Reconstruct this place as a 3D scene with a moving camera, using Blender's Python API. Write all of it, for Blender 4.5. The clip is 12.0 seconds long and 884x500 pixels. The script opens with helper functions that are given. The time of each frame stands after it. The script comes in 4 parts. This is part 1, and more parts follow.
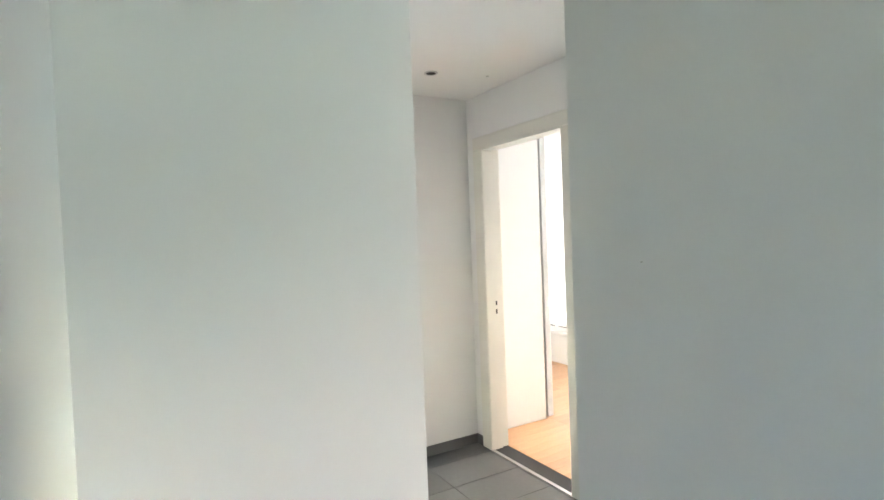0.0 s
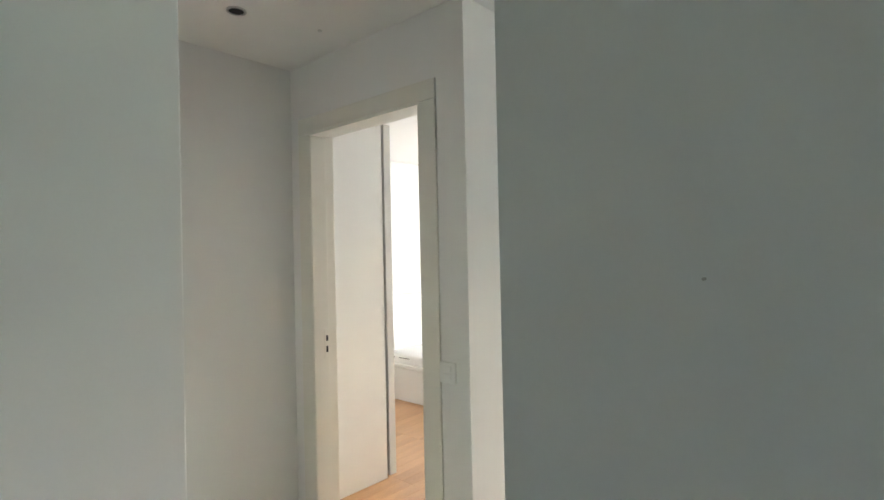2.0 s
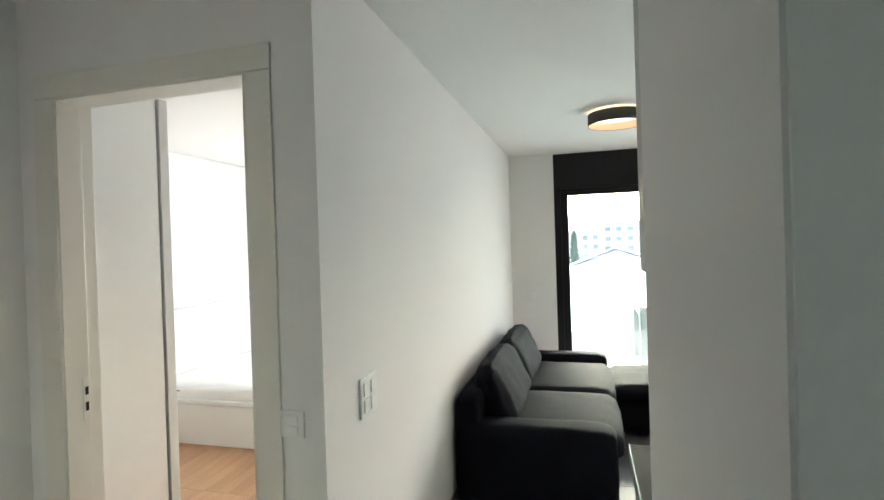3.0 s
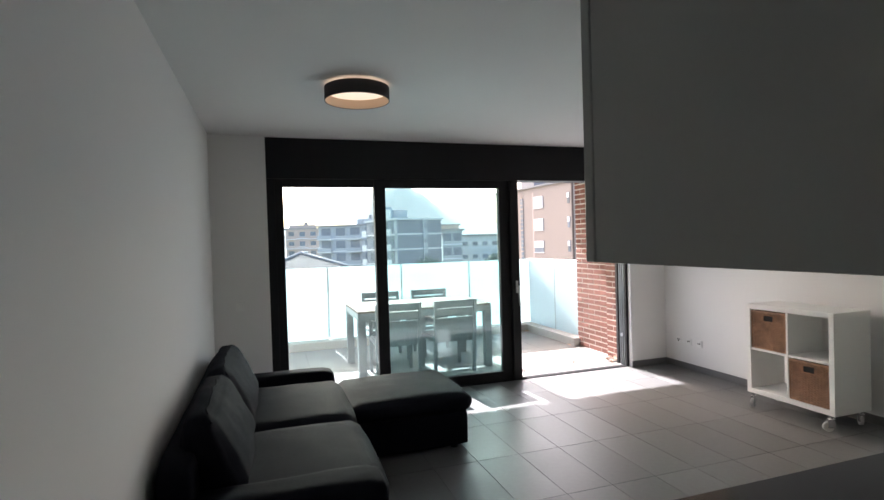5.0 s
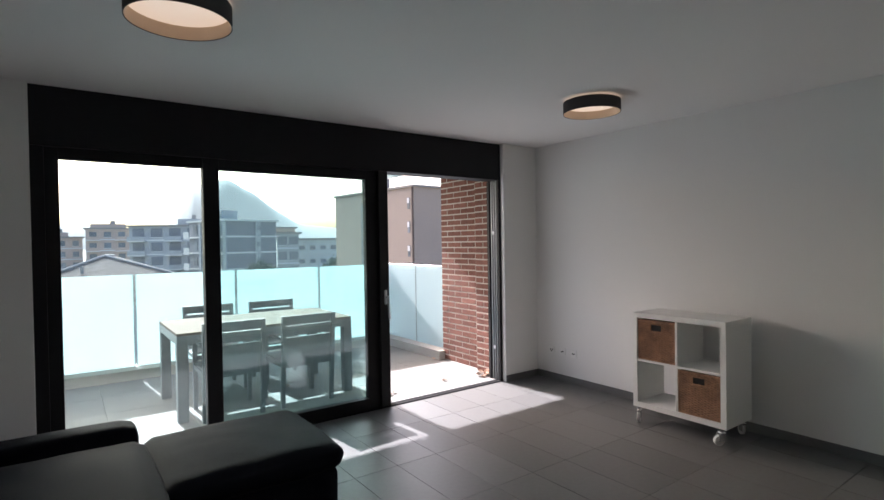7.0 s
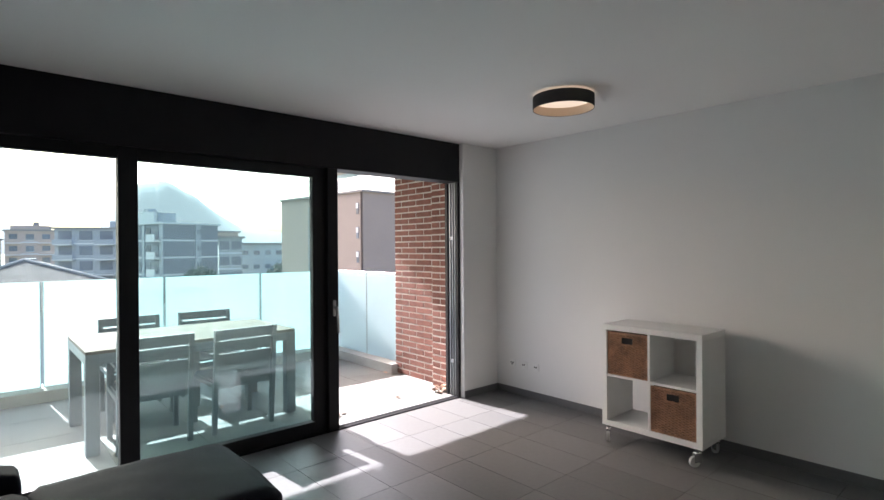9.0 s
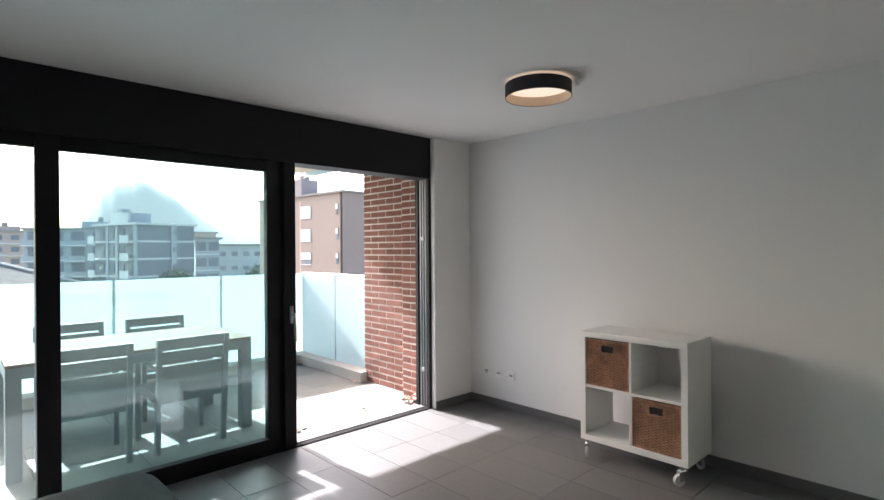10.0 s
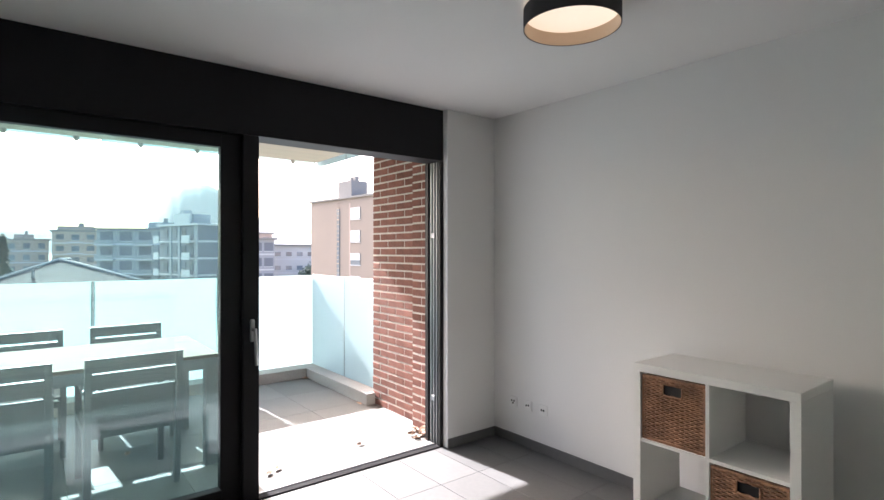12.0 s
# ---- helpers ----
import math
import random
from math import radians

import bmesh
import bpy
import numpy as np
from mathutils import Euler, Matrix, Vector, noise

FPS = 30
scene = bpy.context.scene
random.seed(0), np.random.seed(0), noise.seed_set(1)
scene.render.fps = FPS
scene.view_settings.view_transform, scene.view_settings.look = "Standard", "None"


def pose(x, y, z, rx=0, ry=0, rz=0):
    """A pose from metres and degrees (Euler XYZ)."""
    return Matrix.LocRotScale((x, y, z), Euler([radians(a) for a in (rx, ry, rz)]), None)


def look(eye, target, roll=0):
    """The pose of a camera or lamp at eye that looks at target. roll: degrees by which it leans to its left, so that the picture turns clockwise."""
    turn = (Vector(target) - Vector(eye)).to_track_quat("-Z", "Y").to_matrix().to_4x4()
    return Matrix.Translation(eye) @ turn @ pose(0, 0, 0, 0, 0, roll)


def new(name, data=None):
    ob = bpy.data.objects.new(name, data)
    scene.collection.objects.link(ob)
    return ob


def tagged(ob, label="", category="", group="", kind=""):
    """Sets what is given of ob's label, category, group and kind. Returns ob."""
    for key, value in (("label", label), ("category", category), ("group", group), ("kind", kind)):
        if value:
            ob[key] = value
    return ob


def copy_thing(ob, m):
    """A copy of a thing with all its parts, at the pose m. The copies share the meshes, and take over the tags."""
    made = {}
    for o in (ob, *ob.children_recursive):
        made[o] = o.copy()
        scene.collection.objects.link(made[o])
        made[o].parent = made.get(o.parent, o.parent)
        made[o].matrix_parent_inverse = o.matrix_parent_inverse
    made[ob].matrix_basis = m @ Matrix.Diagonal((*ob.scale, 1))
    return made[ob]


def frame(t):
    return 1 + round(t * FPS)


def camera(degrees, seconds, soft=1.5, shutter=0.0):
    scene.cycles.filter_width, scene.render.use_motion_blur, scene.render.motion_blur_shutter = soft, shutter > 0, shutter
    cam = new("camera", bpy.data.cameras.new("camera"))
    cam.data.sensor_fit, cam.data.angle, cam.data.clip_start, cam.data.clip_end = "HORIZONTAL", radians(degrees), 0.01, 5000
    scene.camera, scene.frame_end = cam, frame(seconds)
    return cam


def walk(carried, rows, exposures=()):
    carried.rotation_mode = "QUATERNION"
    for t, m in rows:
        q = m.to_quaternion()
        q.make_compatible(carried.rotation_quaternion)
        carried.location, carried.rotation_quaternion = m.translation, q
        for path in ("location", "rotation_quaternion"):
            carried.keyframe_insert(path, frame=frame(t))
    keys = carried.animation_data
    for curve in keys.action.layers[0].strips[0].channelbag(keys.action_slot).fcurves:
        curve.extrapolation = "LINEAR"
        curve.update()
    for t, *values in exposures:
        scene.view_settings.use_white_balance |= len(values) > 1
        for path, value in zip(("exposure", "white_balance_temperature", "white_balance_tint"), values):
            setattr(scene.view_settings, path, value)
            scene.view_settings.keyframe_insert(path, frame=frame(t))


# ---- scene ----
cam = camera(80.4, 12.0)
PATH = [
    (0, (1.969, -6.395, 1.535), (0.24, -5.39, 1.478), -2.2),
    (0.5, (1.761, -6.273, 1.531), (0.03, -5.272, 1.486), -1.8),
    (0.6, (1.706, -6.232, 1.528), (-0.021, -5.225, 1.484), -1.9),
    (0.9, (1.591, -6.108, 1.562), (-0.132, -5.094, 1.506), -1.3),
    (1, (1.572, -6.085, 1.553), (-0.156, -5.079, 1.509), -1.3),
    (1.5, (1.385, -5.93, 1.498), (-0.194, -4.701, 1.508), -0.5),
    (2, (1.292, -5.902, 1.484), (-0.035, -4.406, 1.494), -1.2),
    (2.5, (1.053, -5.826, 1.531), (0.067, -4.086, 1.529), -1.4),
    (2.7, (0.958, -5.807, 1.524), (0.124, -3.989, 1.522), -1.4),
    (3, (0.802, -5.762, 1.544), (0.269, -3.834, 1.529), -1.8),
    (3.2, (0.728, -5.721, 1.542), (0.344, -3.759, 1.526), -1.9),
    (3.4, (0.682, -5.666, 1.543), (0.469, -3.677, 1.522), -1.9),
    (3.5, (0.66, -5.632, 1.535), (0.511, -3.638, 1.515), -1.9),
    (3.7, (0.624, -5.563, 1.529), (0.599, -3.563, 1.507), -1.9),
    (5.3, (0.471, -4.841, 1.492), (1.23, -2.99, 1.457), -1.6),
    (5.5, (0.487, -4.751, 1.486), (1.329, -2.937, 1.45), -1.5),
    (6, (0.545, -4.515, 1.482), (1.537, -2.779, 1.444), -1.3),
    (6.5, (0.609, -4.3, 1.491), (1.732, -2.645, 1.451), -1.3),
    (7, (0.63, -4.051, 1.479), (1.804, -2.432, 1.45), -0.9),
    (7.5, (0.65, -3.875, 1.475), (1.901, -2.314, 1.45), -0.8),
    (7.7, (0.662, -3.849, 1.457), (1.959, -2.327, 1.441), -0.8),
    (9.5, (0.946, -3.621, 1.477), (2.29, -2.14, 1.474), -0.3),
    (10, (1.111, -3.53, 1.472), (2.489, -2.081, 1.469), -0.4),
    (10.5, (1.285, -3.406, 1.475), (2.657, -1.952, 1.473), -0.2),
    (11, (1.526, -3.305, 1.477), (2.875, -1.828, 1.467), -0.2),
    (11.2, (1.634, -3.256, 1.477), (2.977, -1.774, 1.468), -0.2),
    (11.5, (1.775, -3.2, 1.485), (3.076, -1.681, 1.477), -0.1),
    (12, (1.973, -3.014, 1.454), (3.203, -1.437, 1.458), 0.0),
]
EXPOSURES = [(0.0, 6.2, 6700, 20), (0.5, 5.92, 6700, 20), (1.0, 5.6, 6800, 19), (1.5, 5.3, 6850, 18), (2.5, 5.24, 6750, 16), (3.0, 5.1, 6600, 15), (3.5, 4.76, 6500, 16), (5.5, 3.22, 6250, 22), (6.25, 3.05, 6250, 23), (7.0, 2.82, 6200, 22), (7.75, 2.82, 6200, 22), (9.5, 3.2, 6200, 20), (12.0, 3.29, 6200, 19)]
SKY_STRENGTH, SUN_STRENGTH = 0.1, 3.4
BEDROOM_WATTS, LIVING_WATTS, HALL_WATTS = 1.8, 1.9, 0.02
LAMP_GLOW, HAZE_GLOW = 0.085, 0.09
walk(cam, [(t, look(eye, target, roll)) for t, eye, target, roll in PATH], EXPOSURES)

# ---- world, sun and lights ----
SUN_ELEVATION = radians(34.0)
SUN_AZIMUTH = math.atan2(-0.09, 1.0)      # bearing of the sun from +y, clockwise
world = bpy.data.worlds.new("sky_world")
scene.world = world
world.use_nodes = True
wn = world.node_tree
sky = wn.nodes.new("ShaderNodeTexSky")
sky.sky_type = "NISHITA"
sky.sun_disc = False
sky.sun_elevation = SUN_ELEVATION
sky.sun_rotation = SUN_AZIMUTH
sky.air_density, sky.dust_density, sky.ozone_density = 1.0, 7.0, 1.0
wn.links.new(sky.outputs[0], wn.nodes["Background"].inputs[0])
wn.nodes["Background"].inputs[1].default_value = SKY_STRENGTH
sun_data = bpy.data.lights.new("sun", "SUN")
sun_data.energy, sun_data.angle, sun_data.color = SUN_STRENGTH, radians(0.5), (1.0, 0.97, 0.92)
sun = new("sun", sun_data)
sun.matrix_world = look((0, 0, 60), (0.09, -1.0, 60 - 0.677))


def window_light(name, x, y, z, w, h, watts, rz, colour=(0.93, 0.97, 1.0)):
    """Sky light that enters by an opening; it points along its own -z."""
    data = bpy.data.lights.new(name, "AREA")
    data.shape, data.size, data.size_y, data.energy = "RECTANGLE", w, h, watts
    data.color = colour
    ob = new(name, data)
    ob.matrix_world = pose(x, y, z, 90, 0, rz)
    return ob


window_light("bedroom_window_light", -1.0, -0.06, 1.45, 1.3, 1.3, BEDROOM_WATTS, 180)
window_light("living_window_light", 2.43, 0.33, 1.1, 3.8, 2.0, LIVING_WATTS, 180, (0.87, 0.945, 1.0))
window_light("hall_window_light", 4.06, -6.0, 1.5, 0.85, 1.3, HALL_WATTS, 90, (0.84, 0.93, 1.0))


# ---- materials ----
def nodes_of(name):
    m = bpy.data.materials.new(name)
    m.use_nodes = True
    return m, m.node_tree, m.node_tree.nodes["Principled BSDF"]


def add(nt, kind, **props):
    n = nt.nodes.new(kind)
    for k, v in props.items():
        if k == "operation":
            n.operation = v
        elif k == "data_type":
            n.data_type = v
        elif k == "blend_type":
            n.blend_type = v
    return n


def mat(name, base, rough=0.6, metal=0.0, var=0.12, big=1.5, fine=60.0, bump=0.05, rvar=0.1, rand=0.0, stretch=(1, 1, 1), tint=None, spec=0.5):
    """A surface with stains at the scale big (per metre) and grain at the scale fine, with matching relief."""
    m, nt, p = nodes_of(name)
    tc = add(nt, "ShaderNodeTexCoord")
    mp = add(nt, "ShaderNodeMapping")
    mp.inputs["Scale"].default_value = stretch
    nt.links.new(tc.outputs["Object"], mp.inputs[0])
    n1, n2 = add(nt, "ShaderNodeTexNoise"), add(nt, "ShaderNodeTexNoise")
    for n, s in ((n1, big), (n2, fine)):
        n.inputs["Scale"].default_value = s
        n.inputs["Detail"].default_value = 5
        nt.links.new(mp.outputs[0], n.inputs["Vector"])
    mixf = add(nt, "ShaderNodeMath", operation="MULTIPLY_ADD")
    nt.links.new(n1.outputs[0], mixf.inputs[0])
    mixf.inputs[1].default_value = 0.6
    sc = add(nt, "ShaderNodeMath", operation="MULTIPLY")
    nt.links.new(n2.outputs[0], sc.inputs[0])
    sc.inputs[1].default_value = 0.4
    nt.links.new(sc.outputs[0], mixf.inputs[2])
    val = mixf.outputs[0]
    if rand:
        oi = add(nt, "ShaderNodeObjectInfo")
        r = add(nt, "ShaderNodeMath", operation="MULTIPLY_ADD")
        nt.links.new(oi.outputs["Random"], r.inputs[0])
        r.inputs[1].default_value = rand
        nt.links.new(val, r.inputs[2])
        s2 = add(nt, "ShaderNodeMath", operation="SUBTRACT")
        nt.links.new(r.outputs[0], s2.inputs[0])
        s2.inputs[1].default_value = rand / 2
        val = s2.outputs[0]
    ramp = add(nt, "ShaderNodeValToRGB")
    other = tint or base
    ramp.color_ramp.elements[0].position, ramp.color_ramp.elements[1].position = 0.25, 0.75
    ramp.color_ramp.elements[0].color = (*[c * (1 - var) for c in base], 1)
    ramp.color_ramp.elements[1].color = (*[min(1, c * (1 + var)) for c in other], 1)
    nt.links.new(val, ramp.inputs[0])
    nt.links.new(ramp.outputs[0], p.inputs["Base Color"])
    mr = add(nt, "ShaderNodeMapRange")
    nt.links.new(n1.outputs[0], mr.inputs[0])
    mr.inputs[3].default_value, mr.inputs[4].default_value = max(0.02, rough - rvar), min(1, rough + rvar)
    nt.links.new(mr.outputs[0], p.inputs["Roughness"])
    p.inputs["Metallic"].default_value = metal
    p.inputs["Specular IOR Level"].default_value = spec
    if bump:
        b = add(nt, "ShaderNodeBump")
        b.inputs["Strength"].default_value = bump
        b.inputs["Distance"].default_value = 0.01
        nt.links.new(n2.outputs[0], b.inputs["Height"])
        nt.links.new(b.outputs[0], p.inputs["Normal"])
    return m


PLASTER = mat("white_plaster", (0.76, 0.755, 0.74), 0.85, var=0.02, big=0.8, fine=140, bump=0.03)
CEILING = mat("ceiling_paint", (0.79, 0.785, 0.77), 0.9, var=0.02, big=0.6, fine=120, bump=0.05)
TILE = mat("grey_floor_tile", (0.116, 0.117, 0.116), 0.42, spec=0.35, var=0.16, big=2.2, fine=35, bump=0.03, rvar=0.1, rand=0.35)
GROUT = mat("dark_grout", (0.045, 0.044, 0.042), 0.9, var=0.15, big=4, fine=200)
SKIRT = mat("grey_skirting_tile", (0.125, 0.125, 0.123), 0.45, var=0.1, big=2, fine=40, bump=0.02)
ANTHRACITE = mat("anthracite_paint", (0.010, 0.010, 0.011), 0.6, spec=0.25, var=0.1, big=2, fine=150, bump=0.02)
TRACK = mat("dull_track_metal", (0.26, 0.27, 0.28), 0.4, 0.9, var=0.1, big=6, fine=120, stretch=(1, 1, 0.1))
SILL = mat("matt_black_sill", (0.010, 0.010, 0.011), 0.85, spec=0.08, var=0.2, big=5, fine=120)
ALU = mat("brushed_aluminium", (0.5, 0.5, 0.5), 0.35, 1.0, var=0.08, big=6, fine=120, stretch=(1, 1, 0.1))
CHROME = mat("chrome", (0.75, 0.75, 0.75), 0.18, 1.0, var=0.05, big=20, fine=200, rvar=0.05)
SOFA = mat("charcoal_fabric", (0.0082, 0.0090, 0.0130), 0.78, var=0.4, big=4, fine=420, bump=0.3, rvar=0.12, spec=0.07)
LACQUER = mat("white_lacquer", (0.74, 0.74, 0.72), 0.38, var=0.02, big=1.5, fine=60, bump=0.01)
DOORPAINT = mat("cream_door_paint", (0.72, 0.70, 0.64), 0.42, var=0.02, big=1.5, fine=80, bump=0.02)
CABINET = mat("pale_grey_cabinet", (0.36, 0.36, 0.34), 0.5, var=0.03, big=1.2, fine=90, bump=0.015)
SATIN = mat("satin_grey_profile", (0.6, 0.6, 0.58), 0.45, 0.0, var=0.05, big=3, fine=90)
COUNTER = mat("black_stone_worktop", (0.016, 0.016, 0.018), 0.14, spec=0.25, var=0.3, big=6, fine=220, bump=0.02)
WICKER = mat("brown_wicker", (0.185, 0.085, 0.045), 0.5, var=0.55, big=14, fine=130, bump=0.25, tint=(0.36, 0.19, 0.105))
WICKER_DARK = mat("dark_wicker_inside", (0.13, 0.06, 0.028), 0.8, var=0.4, big=9, fine=120)
DARK = mat("black_hole", (0.01, 0.01, 0.01), 0.8, var=0.2, big=8, fine=90)
PLASTIC = mat("white_plastic", (0.78, 0.78, 0.76), 0.35, var=0.01, big=3, fine=100, bump=0.0)
RUBBER = mat("pale_rubber", (0.45, 0.45, 0.44), 0.6, var=0.1, big=20, fine=100)
SHADE = mat("grey_lamp_fabric", (0.055, 0.05, 0.05), 0.9, var=0.15, big=8, fine=500, bump=0.3)
LINING = mat("beige_lamp_lining", (0.62, 0.50, 0.38), 0.7, var=0.05, big=8, fine=300)
WOOD = mat("oak_parquet", (0.50, 0.27, 0.14), 0.4, var=0.14, big=3, fine=40, bump=0.03, rand=0.25, stretch=(6, 1, 1), tint=(0.57, 0.33, 0.18))
LINEN = mat("white_bed_linen", (0.8, 0.8, 0.79), 0.9, var=0.02, big=3, fine=200, bump=0.1)
CONCRETE = mat("raw_concrete", (0.36, 0.35, 0.33), 0.85, var=0.2, big=2.5, fine=50, bump=0.12)
SOFFIT = mat("board_marked_concrete", (0.42, 0.38, 0.33), 0.85, var=0.14, big=2, fine=40, bump=0.1, stretch=(0.2, 3, 1))
PAVER = mat("pale_balcony_tile", (0.195, 0.193, 0.185), 0.8, spec=0.2, var=0.14, big=3, fine=60, bump=0.06, rand=0.25)
BRICK = mat("red_brick", (0.145, 0.061, 0.046), 0.9, var=0.22, big=14, fine=120, bump=0.2, rand=0.25, spec=0.2, tint=(0.2, 0.092, 0.07))
MORTAR = mat("grey_mortar", (0.5, 0.475, 0.435), 0.95, var=0.15, big=8, fine=120, bump=0.3)
CHAIRMETAL = mat("grey_garden_metal", (0.12, 0.142, 0.152), 0.5, var=0.1, big=5, fine=150, bump=0.03)
TABLEWOOD = mat("weathered_table_slats", (0.105, 0.092, 0.075), 0.85, spec=0.1, var=0.2, big=4, fine=60, bump=0.08, stretch=(0.3, 4, 4), rand=0.3)
LEAF = mat("dry_leaf", (0.42, 0.29, 0.22), 0.8, var=0.35, big=30, fine=200, rand=0.6)


def glow(name, colour, strength):
    m, nt, p = nodes_of(name)
    p.inputs["Base Color"].default_value = (0.8, 0.78, 0.72, 1)
    p.inputs["Emission Color"].default_value = (*colour, 1)
    p.inputs["Emission Strength"].default_value = strength
    return m


DIFFUSER = glow("lit_lamp_diffuser", (1.0, 0.78, 0.55), LAMP_GLOW)


def pane_glass(name, tint, gloss_ior=1.5, film_share=0.009):
    """Clear tinted glass with a thin translucent film that scatters the sun into a pale veil."""
    m, nt, p = nodes_of(name)
    nt.nodes.remove(p)
    tr, gl = add(nt, "ShaderNodeBsdfTransparent"), add(nt, "ShaderNodeBsdfGlossy")
    tr.inputs[0].default_value = (*tint, 1)
    gl.inputs["Roughness"].default_value = 0.01
    fr = add(nt, "ShaderNodeFresnel")
    fr.inputs[0].default_value = gloss_ior
    mx, mf = add(nt, "ShaderNodeMixShader"), add(nt, "ShaderNodeMixShader")
    film = add(nt, "ShaderNodeBsdfTranslucent")
    film.inputs[0].default_value = (0.74, 0.83, 0.84, 1)
    mf.inputs[0].default_value = film_share
    for a, b in ((tr.outputs[0], mf.inputs[1]), (film.outputs[0], mf.inputs[2]), (fr.outputs[0], mx.inputs[0]), (mf.outputs[0], mx.inputs[1]), (gl.outputs[0], mx.inputs[2]), (mx.outputs[0], nt.nodes["Material Output"].inputs[0])):
        nt.links.new(a, b)
    return m


GLASS = pane_glass("window_glass", (0.85, 0.945, 0.942), 1.36)


def frosted(name, colour):
    """Frosted glass: light scattered through it, and a smooth skin."""
    m, nt, p = nodes_of(name)
    nt.nodes.remove(p)
    tl, df, gl = add(nt, "ShaderNodeBsdfTranslucent"), add(nt, "ShaderNodeBsdfDiffuse"), add(nt, "ShaderNodeBsdfGlossy")
    n = add(nt, "ShaderNodeTexNoise")
    n.inputs["Scale"].default_value = 1.4
    ramp = add(nt, "ShaderNodeValToRGB")
    ramp.color_ramp.elements[0].color = (*[c * 0.96 for c in colour], 1)
    ramp.color_ramp.elements[1].color = (*colour, 1)
    nt.links.new(n.outputs[0], ramp.inputs[0])
    nt.links.new(ramp.outputs[0], tl.inputs[0])
    nt.links.new(ramp.outputs[0], df.inputs[0])
    gl.inputs["Roughness"].default_value = 0.12
    m1, m2 = add(nt, "ShaderNodeMixShader"), add(nt, "ShaderNodeMixShader")
    m1.inputs[0].default_value = 0.35
    fr = add(nt, "ShaderNodeFresnel")
    nt.links.new(tl.outputs[0], m1.inputs[1])
    nt.links.new(df.outputs[0], m1.inputs[2])
    nt.links.new(fr.outputs[0], m2.inputs[0])
    nt.links.new(m1.outputs[0], m2.inputs[1])
    nt.links.new(gl.outputs[0], m2.inputs[2])
    nt.links.new(m2.outputs[0], nt.nodes["Material Output"].inputs[0])
    return m


FROST = frosted("frosted_rail_glass", (0.655, 0.785, 0.805))


# ---- building blocks ----
def box(x0, x1, y0, y1, z0, z1, bevel=0.0, seg=2, bm=None):
    own = bm is None
    b = bmesh.new()
    bmesh.ops.create_cube(b, size=1)
    for v in b.verts:
        v.co = Vector((x0 + (v.co.x + 0.5) * (x1 - x0), y0 + (v.co.y + 0.5) * (y1 - y0), z0 + (v.co.z + 0.5) * (z1 - z0)))
    if bevel:
        bmesh.ops.bevel(b, geom=b.edges[:], offset=min(bevel, 0.49 * min(abs(x1 - x0), abs(y1 - y0), abs(z1 - z0))), segments=seg, affect="EDGES", profile=0.5)
    if own:
        return b
    join(bm, b)
    return bm


def join(bm, other):
    me = bpy.data.meshes.new("tmp")
    other.to_mesh(me)
    other.free()
    bm.from_mesh(me)
    bpy.data.meshes.remove(me)


def tube(x, y, z0, z1, r0, r1=None, n=20, bm=None, caps=True, m=None):
    b = bmesh.new()
    bmesh.ops.create_cone(b, cap_ends=caps, segments=n, radius1=r0, radius2=r0 if r1 is None else r1, depth=z1 - z0, matrix=Matrix.Translation((x, y, (z0 + z1) / 2)))
    if m is not None:
        bmesh.ops.transform(b, matrix=m, verts=b.verts)
    if bm is None:
        return b
    join(bm, b)
    return bm


def rod(a, b, r, n=8, bm=None):
    """A round bar from a to b."""
    a, b = Vector(a), Vector(b)
    m = Matrix.Translation((a + b) / 2) @ (b - a).to_track_quat("Z", "Y").to_matrix().to_4x4()
    g = bmesh.new()
    bmesh.ops.create_cone(g, cap_ends=True, segments=n, radius1=r, radius2=r, depth=(b - a).length, matrix=m)
    if bm is None:
        return g
    join(bm, g)
    return bm


def ring(r0, r1, z0, z1, n=48):
    """A hollow drum: outer radius r0, inner r1."""
    b = bmesh.new()
    loops = []
    for r, z in ((r0, z0), (r0, z1), (r1, z1), (r1, z0)):
        loops.append([b.verts.new((r * math.cos(2 * math.pi * i / n), r * math.sin(2 * math.pi * i / n), z)) for i in range(n)])
    for k in range(4):
        u, v = loops[k], loops[(k + 1) % 4]
        for i in range(n):
            b.faces.new((u[i], u[(i + 1) % n], v[(i + 1) % n], v[i]))
    bmesh.ops.recalc_face_normals(b, faces=b.faces[:])
    return b


